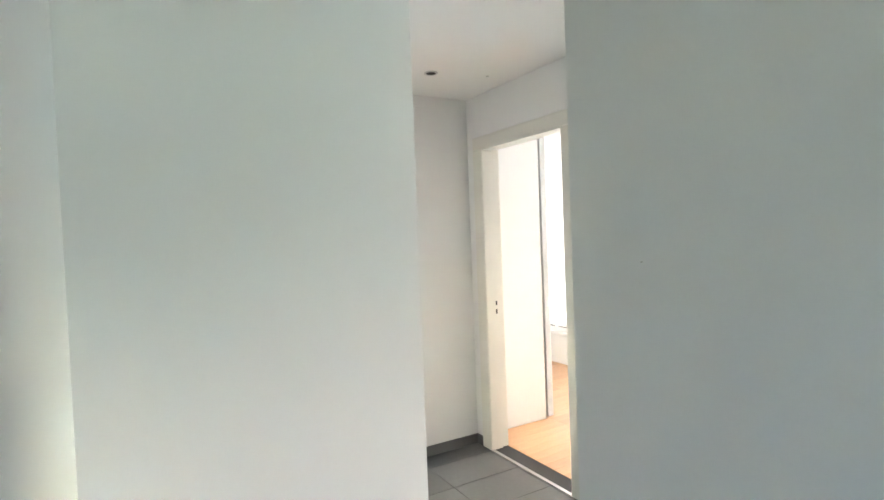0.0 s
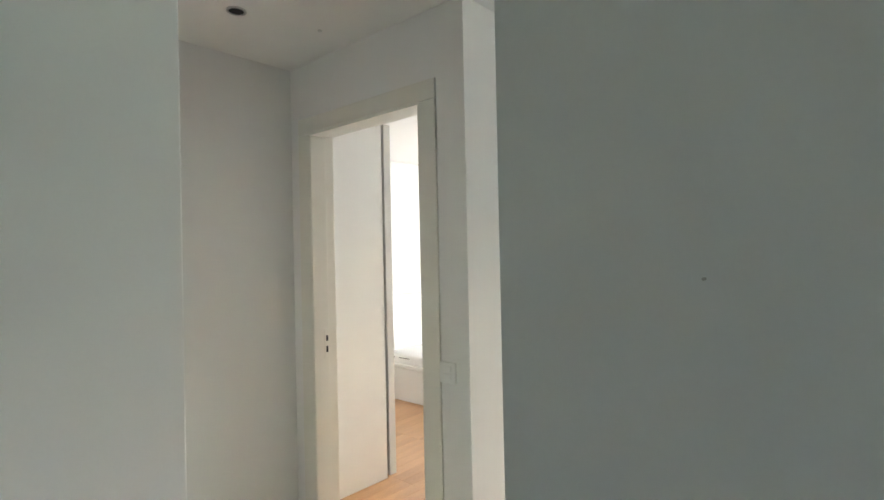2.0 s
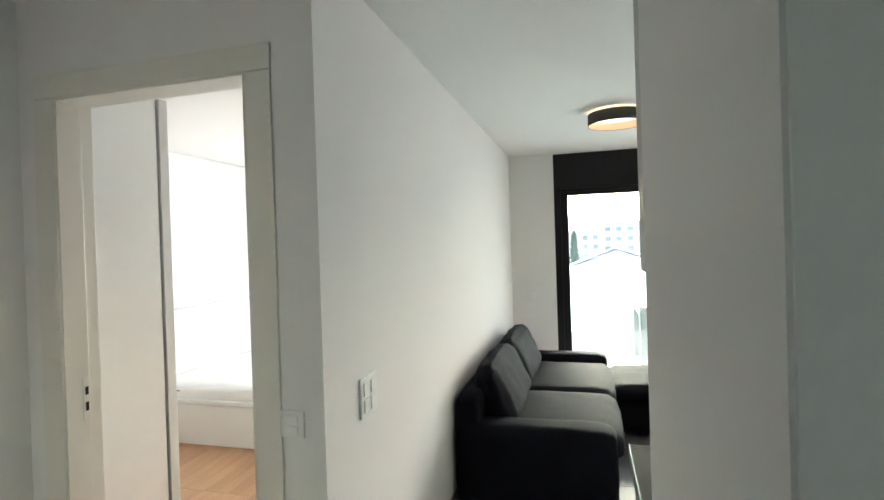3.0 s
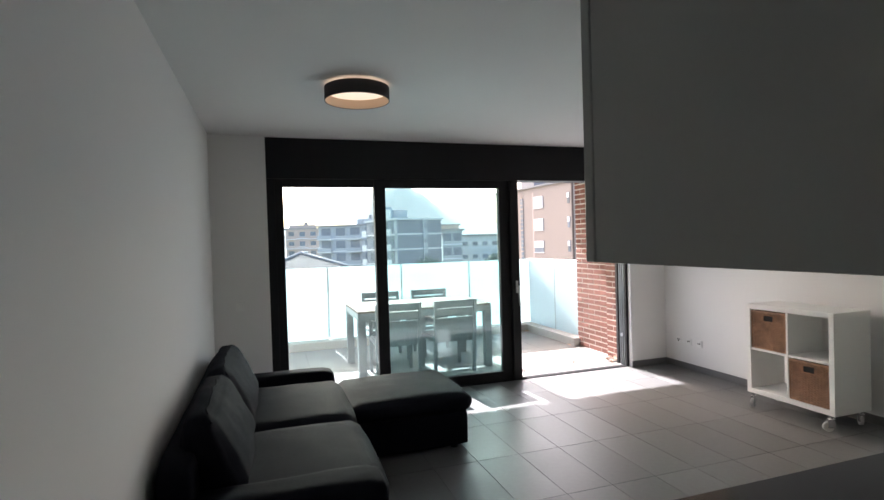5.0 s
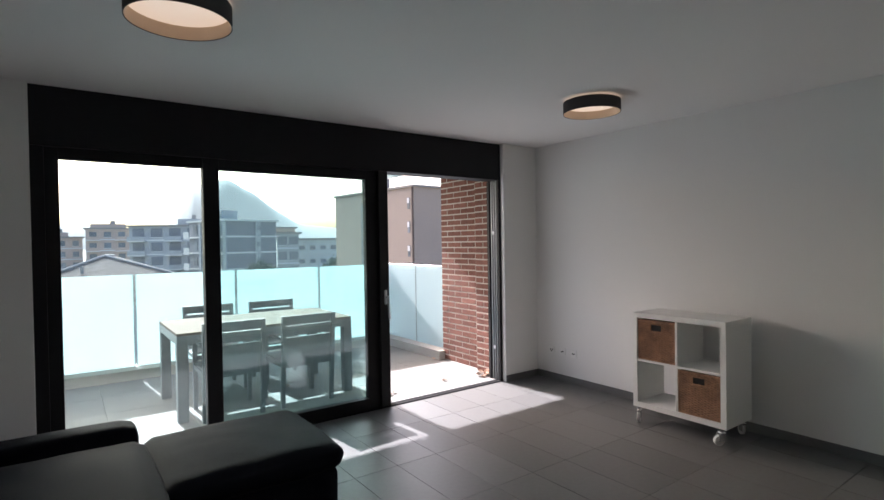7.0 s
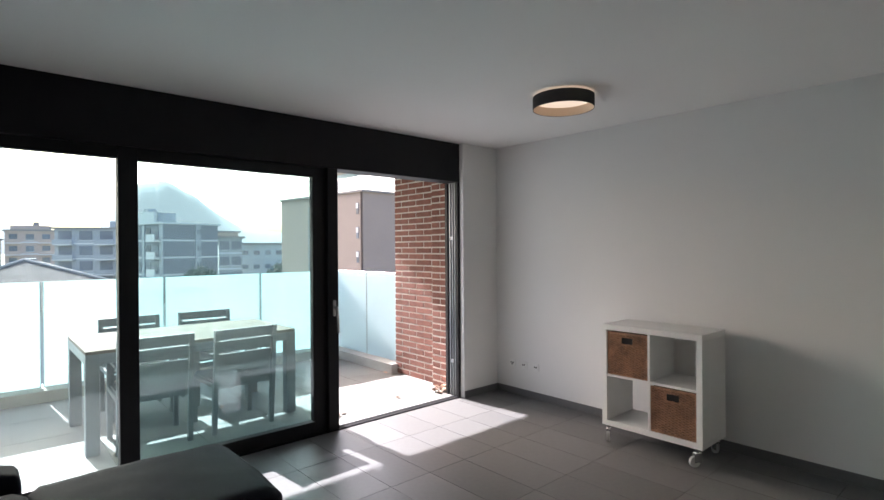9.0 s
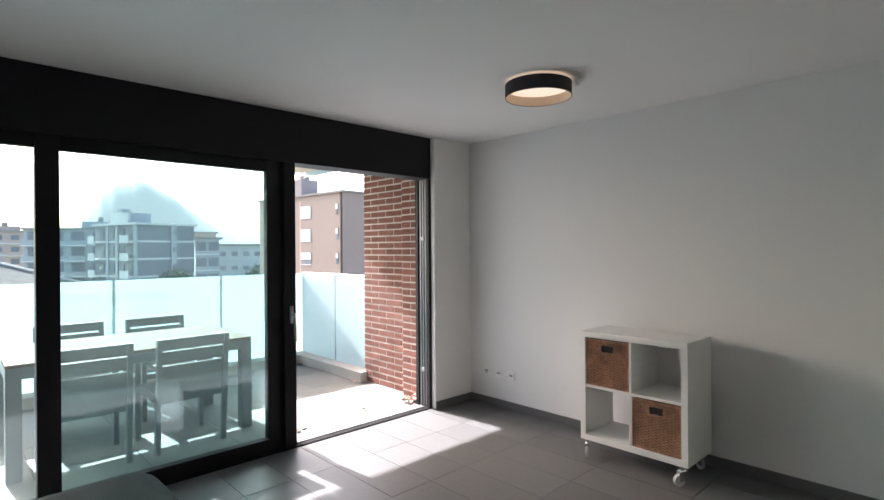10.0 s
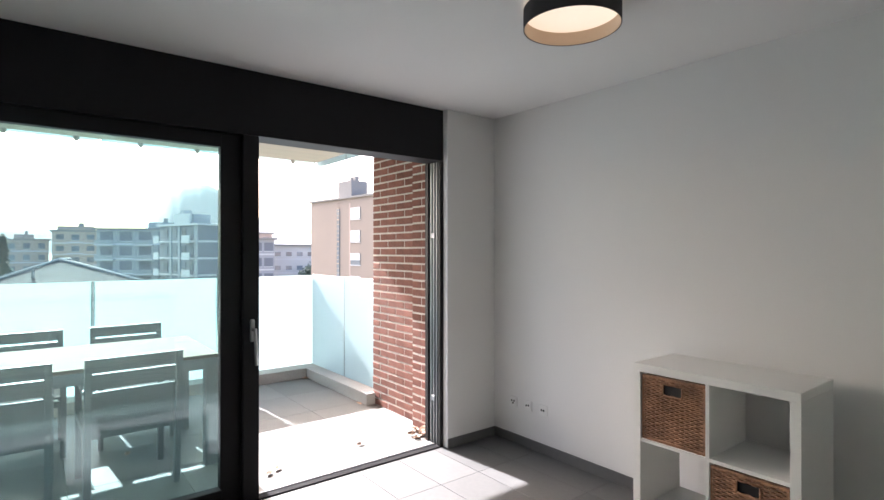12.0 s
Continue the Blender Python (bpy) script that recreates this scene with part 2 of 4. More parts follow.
def pad(x0, x1, y0, y1, z0, z1, r=0.05, puff=0.03, n=14, seed=0, wrinkle=0.004):
    """An upholstered block: rounded edges, swollen faces and slight creases."""
    b = bmesh.new()
    bmesh.ops.create_cube(b, size=2)
    bmesh.ops.subdivide_edges(b, edges=b.edges[:], cuts=n, use_grid_fill=True)
    half = Vector(((x1 - x0) / 2, (y1 - y0) / 2, (z1 - z0) / 2))
    mid = Vector(((x0 + x1) / 2, (y0 + y1) / 2, (z0 + z1) / 2))
    r = min(r, 0.95 * min(half))
    for v in b.verts:
        u = v.co.copy()
        q = Vector([s * h for s, h in zip(u, half)])
        inner = Vector([max(-(h - r), min(h - r, c)) for c, h in zip(q, half)])
        d = q - inner
        if d.length > 1e-6:
            q = inner + d.normalized() * r
        fall = [max(0.0, 1 - c * c) for c in u]
        for k in range(3):
            if abs(u[k]) > 0.98:
                q[k] += math.copysign(puff * (fall[(k + 1) % 3] * fall[(k + 2) % 3]) ** 0.6, u[k])
        w = noise.noise((q + mid) * 7 + Vector((seed, seed * 2.0, 0))) * wrinkle + noise.noise((q + mid) * 22 + Vector((0, seed, 3))) * wrinkle * 0.5
        v.co = mid + q + (d.normalized() if d.length > 1e-6 else Vector((0, 0, 1))) * w
    for f in b.faces:
        f.smooth = True
    return b


def part(name, bm, material, parent=None, label="", smooth=False):
    me = bpy.data.meshes.new(name)
    if smooth:
        for f in bm.faces:
            f.smooth = True
    bm.to_mesh(me)
    bm.free()
    me.materials.append(material)
    ob = new(name, me)
    if parent is not None:
        ob.parent = parent
    if label:
        ob["label"] = label
    return ob


def thing(name, label, category, at=None, group="", kind=""):
    ob = new(name)
    ob.empty_display_size = 0.1
    if at is not None:
        ob.matrix_basis = at
    return tagged(ob, label, category, group, kind)


def structure(name, bm, material, label, category):
    return tagged(part(name, bm, material), label, category, kind="structure")


def pierced_wall(x0, x1, y0, y1, z0, z1, a0, a1, c0, c1):
    """One wall across x with a window opening from a0 to a1 along y and c0 to c1 in height."""
    bm = bmesh.new()
    outer, inner = ((y0, z0), (y1, z0), (y1, z1), (y0, z1)), ((a0, c0), (a1, c0), (a1, c1), (a0, c1))
    rings = [[bm.verts.new((x, y, z)) for y, z in loop] for x in (x0, x1) for loop in (outer, inner)]
    for i in range(4):
        k = (i + 1) % 4
        for u, v in ((0, 1), (2, 3), (0, 2), (1, 3)):
            bm.faces.new((rings[u][i], rings[u][k], rings[v][k], rings[v][i]))
    bmesh.ops.recalc_face_normals(bm, faces=bm.faces[:])
    return bm


# ---- the large structure ----
CEIL = 2.5
W = 4.857                      # inner width of the living room
b = box(-0.15, 0, -4.15, 0.3, 0, CEIL)
structure("wall_west", b, PLASTER, "smooth white plaster wall behind the sofa", "wall")
b = box(-0.15, 0.475, 0.002, 0.3, 0, CEIL, bm=box(W, W + 0.2, -4.9, 0.3, 0, CEIL))
b2 = box(4.375, W, 0, 0.238, 0, CEIL, bevel=0.008)
structure("wall_east", b, PLASTER, "smooth white plaster wall behind the shelf", "wall")
structure("wall_north", b2, PLASTER, "white plaster return beside the sliding door", "wall")
b = box(0.906, W, -5.386, -4.722, 0, CEIL)
for v in b.verts:
    if v.co.x < 1 and v.co.y < -5:
        v.co.x = 0.924
bmesh.ops.bevel(b, geom=b.edges[:], offset=0.004, segments=2, affect="EDGES")
structure("wall_kitchen", b, PLASTER, "white plaster block between hall and kitchen", "wall")
b = box(-1.37, 0.12, -6.73, -5.426, 0, CEIL, bevel=0.004)
structure("wall_hall_west", b, PLASTER, "white plaster wall of the hall", "wall")
b = box(-1.37, -1.222, -5.426, -4.15, 0, CEIL)
structure("wall_corridor_end", b, PLASTER, "white plaster end wall of the short corridor", "wall")
DX0, DX1, DY0, DY1, DZ = -1.036, -0.254, -4.294, -4.15, 2.115
b = box(-1.222, DX0 - 0.02, DY0, DY1, 0, CEIL)
box(DX1 + 0.02, 0, DY0, DY1, 0, CEIL, bm=b)
box(DX0 - 0.02, DX1 + 0.02, DY0, DY1, DZ + 0.02, CEIL, bm=b)
structure("wall_bedroom", b, PLASTER, "white plaster wall around the bedroom doorway", "wall")
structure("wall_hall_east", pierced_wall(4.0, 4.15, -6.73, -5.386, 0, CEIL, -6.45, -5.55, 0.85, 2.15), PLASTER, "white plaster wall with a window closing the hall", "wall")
b = box(0.12, 4.0, -6.73, -6.58, 0, CEIL)
structure("wall_hall_south", b, PLASTER, "plain white plaster wall closing the hall", "wall")
b = box(-1.4, W + 0.2, -6.8, 0.3, CEIL, CEIL + 0.2)
structure("ceiling", b, CEILING, "flat white painted ceiling", "ceiling")
b = box(-3.1, -0.15, -4.15, 0.15, CEIL + 0.002, CEIL + 0.2)
structure("ceiling_bedroom", b, CEILING, "flat white painted bedroom ceiling", "ceiling")

# bedroom shell with its window
b = box(-3.05, -2.90, -4.15, 0.15, 0, CEIL)
box(-2.90, -1.37, -4.30, -4.15, 0, CEIL, bm=b)
structure("wall_bedroom_west", b, PLASTER, "bright white bedroom wall behind the bed", "wall")
b = box(-2.90, -1.7, 0, 0.15, 0, CEIL)
box(-0.3, -0.15, 0, 0.15, 0, CEIL, bm=b)
box(-1.7, -0.3, 0, 0.15, 0, 0.75, bm=b)
box(-1.7, -0.3, 0, 0.15, 2.15, CEIL, bm=b)
structure("wall_bedroom_north", b, PLASTER, "white bedroom wall with a window opening", "wall")
b = box(-3.05, -0.15, -4.15, 0.0, -0.12, -0.012)
bed_floor = structure("floor_bedroom", b, GROUT, "warm oak strip parquet", "floor")

b = box(-1.37, W, -6.58, 0.05, -0.2, -0.004)
floor = structure("floor", b, GROUT, "grey rectangular porcelain floor tiles with dark joints", "floor")

# skirting tiles
SK = 0.07


def skirting(x0, x1, y0, y1):
    structure("baseboard", box(x0, x1, y0, y1, 0, SK, bevel=0.002, seg=1), SKIRT, "grey tile skirting along the wall", "baseboard")


skirting(W - 0.011, W, -4.72, 0)
skirting(4.375, W - 0.011, -0.011, 0)
skirting(0.0, 0.011, -4.294, 0)
skirting(0.011, 0.475, -0.009, 0.002)
skirting(-1.222, -1.211, -5.426, -4.294)
skirting(-1.211, DX0 - 0.109, -4.305, -4.294)
skirting(DX1 + 0.106, 0.011, -4.305, -4.294)
skirting(-1.211, 0.131, -5.426, -5.415)
skirting(0.12, 0.131, -6.58, -5.426)
skirting(0.924, 4.0, -5.397, -5.386)
skirting(0.131, 4.0, -6.58, -6.569)
# ---- bedroom doorway ----
door = thing("door_1", "cream painted doorway with lining and architraves, no leaf in sight", "door frame", kind="structure")
YR = -4.205                    # where the rebate for the leaf begins
part("jamb", box(DX0 - 0.02, DX0, DY0 - 0.007, YR, 0, DZ, bevel=0.003), DOORPAINT, door)
part("jamb", box(DX1, DX1 + 0.02, DY0 - 0.007, YR, 0, DZ, bevel=0.003), DOORPAINT, door)
part("lintel", box(DX0 - 0.02, DX1 + 0.02, DY0 - 0.007, YR, DZ, DZ + 0.02, bevel=0.003), DOORPAINT, door)
part("rebate", box(DX0 - 0.022, DX0 - 0.013, YR, DY1 + 0.004, 0, DZ + 0.012, bevel=0.002), DOORPAINT, door)
part("rebate", box(DX1 + 0.013, DX1 + 0.022, YR, DY1 + 0.004, 0, DZ + 0.012, bevel=0.002), DOORPAINT, door)
part("rebate", box(DX0 - 0.013, DX1 + 0.013, YR, DY1 + 0.004, DZ + 0.012, DZ + 0.02, bevel=0.002), DOORPAINT, door)
part("architrave", box(DX0 - 0.108, DX0 - 0.008, DY0 - 0.010, DY0, 0, DZ + 0.008, bevel=0.005), DOORPAINT, door)
part("architrave", box(DX1 + 0.008, DX1 + 0.105, DY0 - 0.010, DY0, 0, DZ + 0.008, bevel=0.005), DOORPAINT, door)
part("architrave", box(DX0 - 0.108, DX1 + 0.105, DY0 - 0.010, DY0, DZ + 0.009, DZ + 0.095, bevel=0.005), DOORPAINT, door)
strike = part("strike_plate", box(DX0, DX0 + 0.002, -4.236, -4.208, 0.93, 1.09, bevel=0.001), DOORPAINT, door)
part("latch_hole", box(DX0 + 0.002, DX0 + 0.0035, -4.227, -4.215, 1.025, 1.055), DARK, strike, "dark latch hole")
part("latch_hole", box(DX0 + 0.002, DX0 + 0.0035, -4.227, -4.215, 0.965, 0.998), DARK, strike, "dark latch hole")
tagged(part("threshold", box(DX0, DX1, -4.307, -4.28, -0.002, 0.006, bevel=0.002), ALU), "pale metal threshold strip between tile and parquet", "threshold", kind="structure")


# ---- electrical plates ----
def rocker_plate(name, m, cols, rows, w, h, label, material=PLASTIC):
    """A plate in its own x-z plane that looks towards -y."""
    t = thing(name, label, "switch", m)
    part("cover", box(-w / 2, w / 2, -0.009, 0, -h / 2, h / 2, bevel=0.003), material, t)
    cw, ch = (w - 0.022) / cols, (h - 0.022) / rows
    for i in range(cols):
        for j in range(rows):
            x, z = -w / 2 + 0.011 + cw * (i + 0.5), -h / 2 + 0.011 + ch * (j + 0.5)
            part("rocker", box(x - cw * 0.36, x + cw * 0.36, -0.014, -0.009, z - ch * 0.4, z + ch * 0.4, bevel=0.002), material, t)
    return t


rocker_plate("light_switch", pose(-0.112, -4.294, 0.995), 1, 2, 0.086, 0.086, "white single light switch beside the doorway")
rocker_plate("switch_panel", pose(0, -3.965, 1.0, 0, 0, 90), 2, 2, 0.15, 0.146, "white four-gang switch panel on the wall above the sofa end")
rocker_plate("light_switch", pose(0.222, 0.002, 0.974), 1, 1, 0.075, 0.075, "white square switch beside the sliding door")


def socket(m, holes, label):
    t = thing("wall_socket", label, "socket", m, group="sockets under the wall")
    part("cover", box(-0.038, 0.038, -0.008, 0, -0.038, 0.038, bevel=0.004), PLASTIC, t)
    inset = part("socket_face", box(-0.026, 0.026, -0.011, -0.008, -0.024, 0.024, bevel=0.005), PLASTIC, t)
    for x, z in holes:
        part("contact_hole", tube(0, 0, 0, 0.0012, 0.008, n=10, m=Matrix.Translation((x, -0.011, z)) @ Matrix.Rotation(math.pi / 2, 4, "X")), DARK, inset)
    return t


for y, holes in ((-0.207, ((0, -0.011), (-0.012, 0.006), (0.012, 0.006))), (-0.355, ((-0.01, 0.0), (0.01, 0.004))), (-0.501, ((-0.01, 0), (0.01, 0)))):
    socket(pose(W, y, 0.312, 0, 0, -90) @ pose(0, 0, 0), holes, "small white wall socket above the skirting")

plug = tagged(part("wall_plug", tube(0, 0, -0.004, 0.0, 0.0016, n=10, m=pose(1.154, -5.386, 1.455, -90)), MORTAR), "tiny grey plug in the hall wall", "plug")

spot = thing("ceiling_spot", "small dark recessed lamp hole in the corridor ceiling", "ceiling lamp", pose(-0.753, -4.842, CEIL))
part("trim_ring", ring(0.04, 0.03, -0.006, -0.0005, 24), ALU, spot)
part("socket_hole", tube(0, 0, -0.004, -0.0008, 0.03), DARK, spot)

tagged(part("ceiling_plug", tube(-0.671, -4.49, 2.494, CEIL - 0.0005, 0.009, n=12), SATIN), "tiny pale plug in the corridor ceiling", "plug")

# ---- bedroom furniture ----
wardrobe = thing("wardrobe", "tall white wardrobe with sliding doors and metal edge", "wardrobe", pose(0.04, 0, 0))
part("side_panel", box(-1.36, -1.342, -4.145, -3.565, 0.0, 2.355, bevel=0.001), LACQUER, wardrobe)
part("carcass", box(-2.88, -1.36, -4.145, -3.575, 0.0, 2.35), LACQUER, wardrobe)
part("door_panel", box(-2.1, -1.357, -3.545, -3.515, 0.02, 2.345, bevel=0.002), LACQUER, wardrobe)
part("door_panel", box(-2.88, -2.1, -3.572, -3.548, 0.02, 2.345, bevel=0.002), LACQUER, wardrobe)
part("edge_profile", box(-1.357, -1.337, -3.548, -3.49, 0.012, 2.348, bevel=0.003), SATIN, wardrobe, "slim aluminium door edge")
bed = thing("bed", "white double bed with bare white mattress", "bed")
part("bed_frame", box(-2.79, -0.72, -2.235, -0.55, 0.0, 0.335, bevel=0.006), LACQUER, bed)
part("side_rail", box(-2.79, -0.72, -2.26, -2.23, 0.33, 0.37, bevel=0.008), LACQUER, bed)
part("headboard", box(-2.87, -2.795, -2.26, -0.5, 0, 1.04, bevel=0.014), LACQUER, bed)
part("mattress", pad(-2.79, -0.75, -2.225, -0.56, 0.337, 0.475, r=0.04, puff=0.01, n=12, seed=5), LINEN, bed)
part("mattress_seam", box(-2.78, -0.76, -2.231, -2.221, 0.425, 0.433), GROUT, bed, "dark piping round the mattress")

def small_window(name, label, m, w, z0, z1):
    """A white framed window in its own x-z plane."""
    t = thing(name, label, "window", m, kind="structure")
    for x0, x1, a, c in ((0, 0.06, z0, z1), (w - 0.06, w, z0, z1), (w / 2 - 0.03, w / 2 + 0.03, z0 + 0.06, z1 - 0.06), (0.06, w - 0.06, z0, z0 + 0.06), (0.06, w - 0.06, z1 - 0.06, z1)):
        part("window_frame", box(x0, x1, -0.03, 0.03, a, c, bevel=0.004), LACQUER, t)
    for x0, x1 in ((0.06, w / 2 - 0.03), (w / 2 + 0.03, w - 0.06)):
        g = part("pane", box(x0, x1, -0.003, 0.003, z0 + 0.06, z1 - 0.06), GLASS, t)
        g.visible_shadow = False


small_window("window_2", "white framed bedroom window", pose(-1.7, 0.1, 0), 1.4, 0.75, 2.15)
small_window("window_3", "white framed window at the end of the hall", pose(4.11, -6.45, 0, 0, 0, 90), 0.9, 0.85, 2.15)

# ---- kitchen ----
counter = part("worktop", box(0.915, 3.4, -4.72, -4.02, 0.862, 0.90, bevel=0.004), COUNTER)
part("edge_trim", box(0.911, 0.9148, -4.72, -4.018, 0.864, 0.903, bevel=0.001), TRACK, counter, "pale metal edge strip")
tagged(counter, "black stone worktop on pale grey kitchen units", "worktop")
for i in range(4):
    x = 0.925 + 0.615 * i
    u = thing("base_cabinet", "pale grey kitchen base unit under the worktop", "cabinet", pose(x, 0, 0), group="kitchen base units")
    part("body", box(0, 0.612, -4.715, -4.07, 0.10, 0.86, bevel=0.001), CABINET, u)
    part("plinth", box(0.0, 0.612, -4.70, -4.12, 0.0, 0.098), ANTHRACITE, u)
    d = part("cabinet_door", box(0.003, 0.609, -4.068, -4.048, 0.12, 0.855, bevel=0.002), CABINET, u)
    part("handle", box(0.2, 0.41, -4.047, -4.030, 0.80, 0.812, bevel=0.003), ALU, d)
for i in range(1):
    x = 0.938 + 0.605 * i
    u = thing("wall_cabinet", "pale grey handleless wall cupboard up to the ceiling", "cabinet", pose(x, 0, 0), group="kitchen wall units")
    part("body", box(0, 0.602, -4.72, -4.316, 1.464, 2.495, bevel=0.001), CABINET, u)
    part("cabinet_door", box(0.0, 0.602, -4.312, -4.290, 1.464, 2.492, bevel=0.0025), CABINET, u)
hood = thing("extractor_hood", "slim black extractor hood under a grey wall cupboard", "extractor hood", pose(1.545, 0, 0))
part("body", box(0, 0.6, -4.72, -4.328, 1.675, 2.495, bevel=0.001), CABINET, hood)
part("cabinet_door", box(0, 0.6, -4.324, -4.304, 1.675, 2.492, bevel=0.0025), CABINET, hood)
part("visor", box(0, 0.6, -4.72, -4.07, 1.635, 1.672, bevel=0.004), ANTHRACITE, hood, "pulled-out black visor")

# ---- sliding balcony door ----
X0, X1, YW = 0.475, 4.375, 0.05
w1 = thing("window_1", "wide anthracite sliding balcony door standing part open", "sliding door", kind="structure")
part("shutter_box", box(X0, X1, YW, 0.24, 2.125, CEIL - 0.001, bevel=0.003), ANTHRACITE, w1)
part("side_frame", box(X0, 0.545, YW, 0.22, 0, 2.122, bevel=0.003), ANTHRACITE, w1)
part("leaf_stile", box(0.545, 0.62, 0.085, 0.145, 0.02, 2.122, bevel=0.003), ANTHRACITE, w1)
part("leaf_top_rail", box(0.62, 1.47, 0.087, 0.143, 2.05, 2.124, bevel=0.003), ANTHRACITE, w1)
part("leaf_bottom_rail", box(0.62, 1.47, 0.087, 0.143, 0.008, 0.105, bevel=0.003), ANTHRACITE, w1)
part("mullion", box(1.47, 1.58, 0.065, 0.147, 0.02, 2.124, bevel=0.003), ANTHRACITE, w1)
part("leaf_top_rail", box(1.58, 2.81, 0.087, 0.143, 2.045, 2.124, bevel=0.003), ANTHRACITE, w1)
part("leaf_bottom_rail", box(1.58, 2.81, 0.075, 0.143, 0.008, 0.105, bevel=0.003), ANTHRACITE, w1)
part("leaf_stile", box(2.805, 2.918, 0.09, 0.145, 0.008, 2.124, bevel=0.003), ANTHRACITE, w1)
sash = part("sliding_stile", box(2.918, 3.011, 0.052, 0.15, 0.008, 2.124, bevel=0.004), ANTHRACITE, w1)
hb = box(2.955, 2.982, 0.036, 0.052, 0.93, 1.06, bevel=0.01)
part("handle_plate", hb, ALU, sash, "pale metal handle plate")
h2 = rod((2.97, 0.045, 1.0), (2.97, 0.0, 1.0), 0.009, 10)
rod((2.97, 0.0, 1.01), (2.978, -0.004, 0.80), 0.0095, 10, bm=h2)
part("handle_lever", h2, ALU, sash, "pale metal lever turned down", smooth=True)
part("leaf_stile", box(1.50, 1.57, 0.158, 0.205, 0.008, 2.124, bevel=0.003), ANTHRACITE, w1)
for x0, x1, yp, z0, z1 in ((0.61, 1.48, 0.108, 0.095, 2.06), (1.57, 2.82, 0.108, 0.095, 2.055), (1.56, 2.90, 0.172, 0.06, 2.1)):
    g = part("pane", box(x0, x1, yp, yp + 0.014, z0, z1), GLASS, w1)
    g.visible_shadow = False
part("track_frame", box(4.345, X1, YW, 0.075, 0, 2.122, bevel=0.002), ANTHRACITE, w1)
part("track_frame", box(4.345, X1, 0.20, 0.24, 0, 2.122, bevel=0.002), ANTHRACITE, w1)
part("track_profile", box(4.36, X1, 0.076, 0.199, 0, 2.122), TRACK, w1, "bare metal track profile")
for y in (0.09, 0.125, 0.16):
    part("track_rib", box(4.345, 4.36, y, y + 0.008, 0, 2.12), TRACK, w1)
for z in (0.33, 1.55):
    part("lock_keep", box(4.338, 4.355, 0.11, 0.15, z, z + 0.04, bevel=0.004), TRACK, w1, "small metal lock keep")
part("sill_track", box(X0, X1, YW, 0.135, -0.02, 0.008, bevel=0.002), SILL, w1)
part("sill_stone", box(X0, X1, 0.136, 0.24, -0.02, 0.006, bevel=0.002), PAVER, w1, "pale stone sill outside the track")
part("sill_rail", box(3.02, 4.34, 0.112, 0.12, 0.0085, 0.013), TRACK, w1)

# ---- living room furniture ----
sofa = thing("sofa", "charcoal fabric corner sofa with chaise along the wall", "sofa")
part("base", pad(0.06, 0.95, -2.62, -0.62, 0.015, 0.27, r=0.03, puff=0.0, n=6, wrinkle=0.002), SOFA, sofa)
part("back_frame", pad(0.02, 0.17, -2.76, -0.46, 0.012, 0.66, r=0.04, puff=0.008, n=12, seed=3), SOFA, sofa)
part("armrest", pad(0.03, 0.93, -2.80, -2.58, 0.012, 0.49, r=0.045, puff=0.012, n=12, seed=1, wrinkle=0.006), SOFA, sofa)
part("armrest", pad(0.03, 0.95, -0.66, -0.44, 0.012, 0.468, r=0.045, puff=0.012, n=12, seed=2, wrinkle=0.006), SOFA, sofa)
part("seat_cushion", pad(0.17, 0.975, -2.60, -1.685, 0.25, 0.412, r=0.06, puff=0.025, n=14, seed=4), SOFA, sofa)
part("seat_cushion", pad(0.17, 0.975, -1.68, -0.68, 0.25, 0.412, r=0.06, puff=0.025, n=14, seed=6), SOFA, sofa)


def back_cushion(y0, y1, seed):
    c = pad(-0.12, 0.12, y0, y1, 0.0, 0.37, r=0.06, puff=0.032, n=18, seed=seed, wrinkle=0.009)
    for v in c.verts:
        v.co.x *= 1.12 - 0.55 * max(0.0, v.co.z) / 0.37
    bmesh.ops.transform(c, matrix=Matrix.Translation((0.245, 0, 0.405)) @ Matrix.Rotation(radians(-14), 4, "Y"), verts=c.verts)
    return c


def piped_cushion(y0, y1, seed):
    """The cushion with a corded seam that follows its top front edge."""
    bm = back_cushion(y0, y1, seed)
    crest = {}
    for v in bm.verts:
        k = round((v.co.y - y0) / (y1 - y0) * 14)
        score = v.co.z + 0.55 * v.co.x
        if k not in crest or score > crest[k][0]:
            crest[k] = (score, v.co.copy())
    line = [crest[k][1] for k in sorted(crest)]
    cord = bmesh.new()
    for a, b in zip(line, line[1:]):
        rod(a, b, 0.0055, 8, bm=cord)
    c = part("back_cushion", bm, SOFA, sofa)
    part("piping", cord, SOFA, c, "corded seam")


piped_cushion(-2.58, -1.69, 7)
piped_cushion(-1.685, -0.72, 8)
part("chaise_base", pad(0.98, 1.825, -1.42, -0.64, 0.012, 0.27, r=0.03, puff=0.004, n=8, wrinkle=0.002), SOFA, sofa)
part("chaise_cushion", pad(0.97, 1.855, -1.45, -0.62, 0.255, 0.393, r=0.065, puff=0.022, n=16, seed=9, wrinkle=0.006), SOFA, sofa)
for x, y in ((0.1, -2.7), (0.85, -2.7), (0.1, -0.55), (0.85, -0.55), (1.72, -1.38), (1.72, -0.66)):
    part("foot", tube(x, y, 0, 0.02, 0.025), ANTHRACITE, sofa)


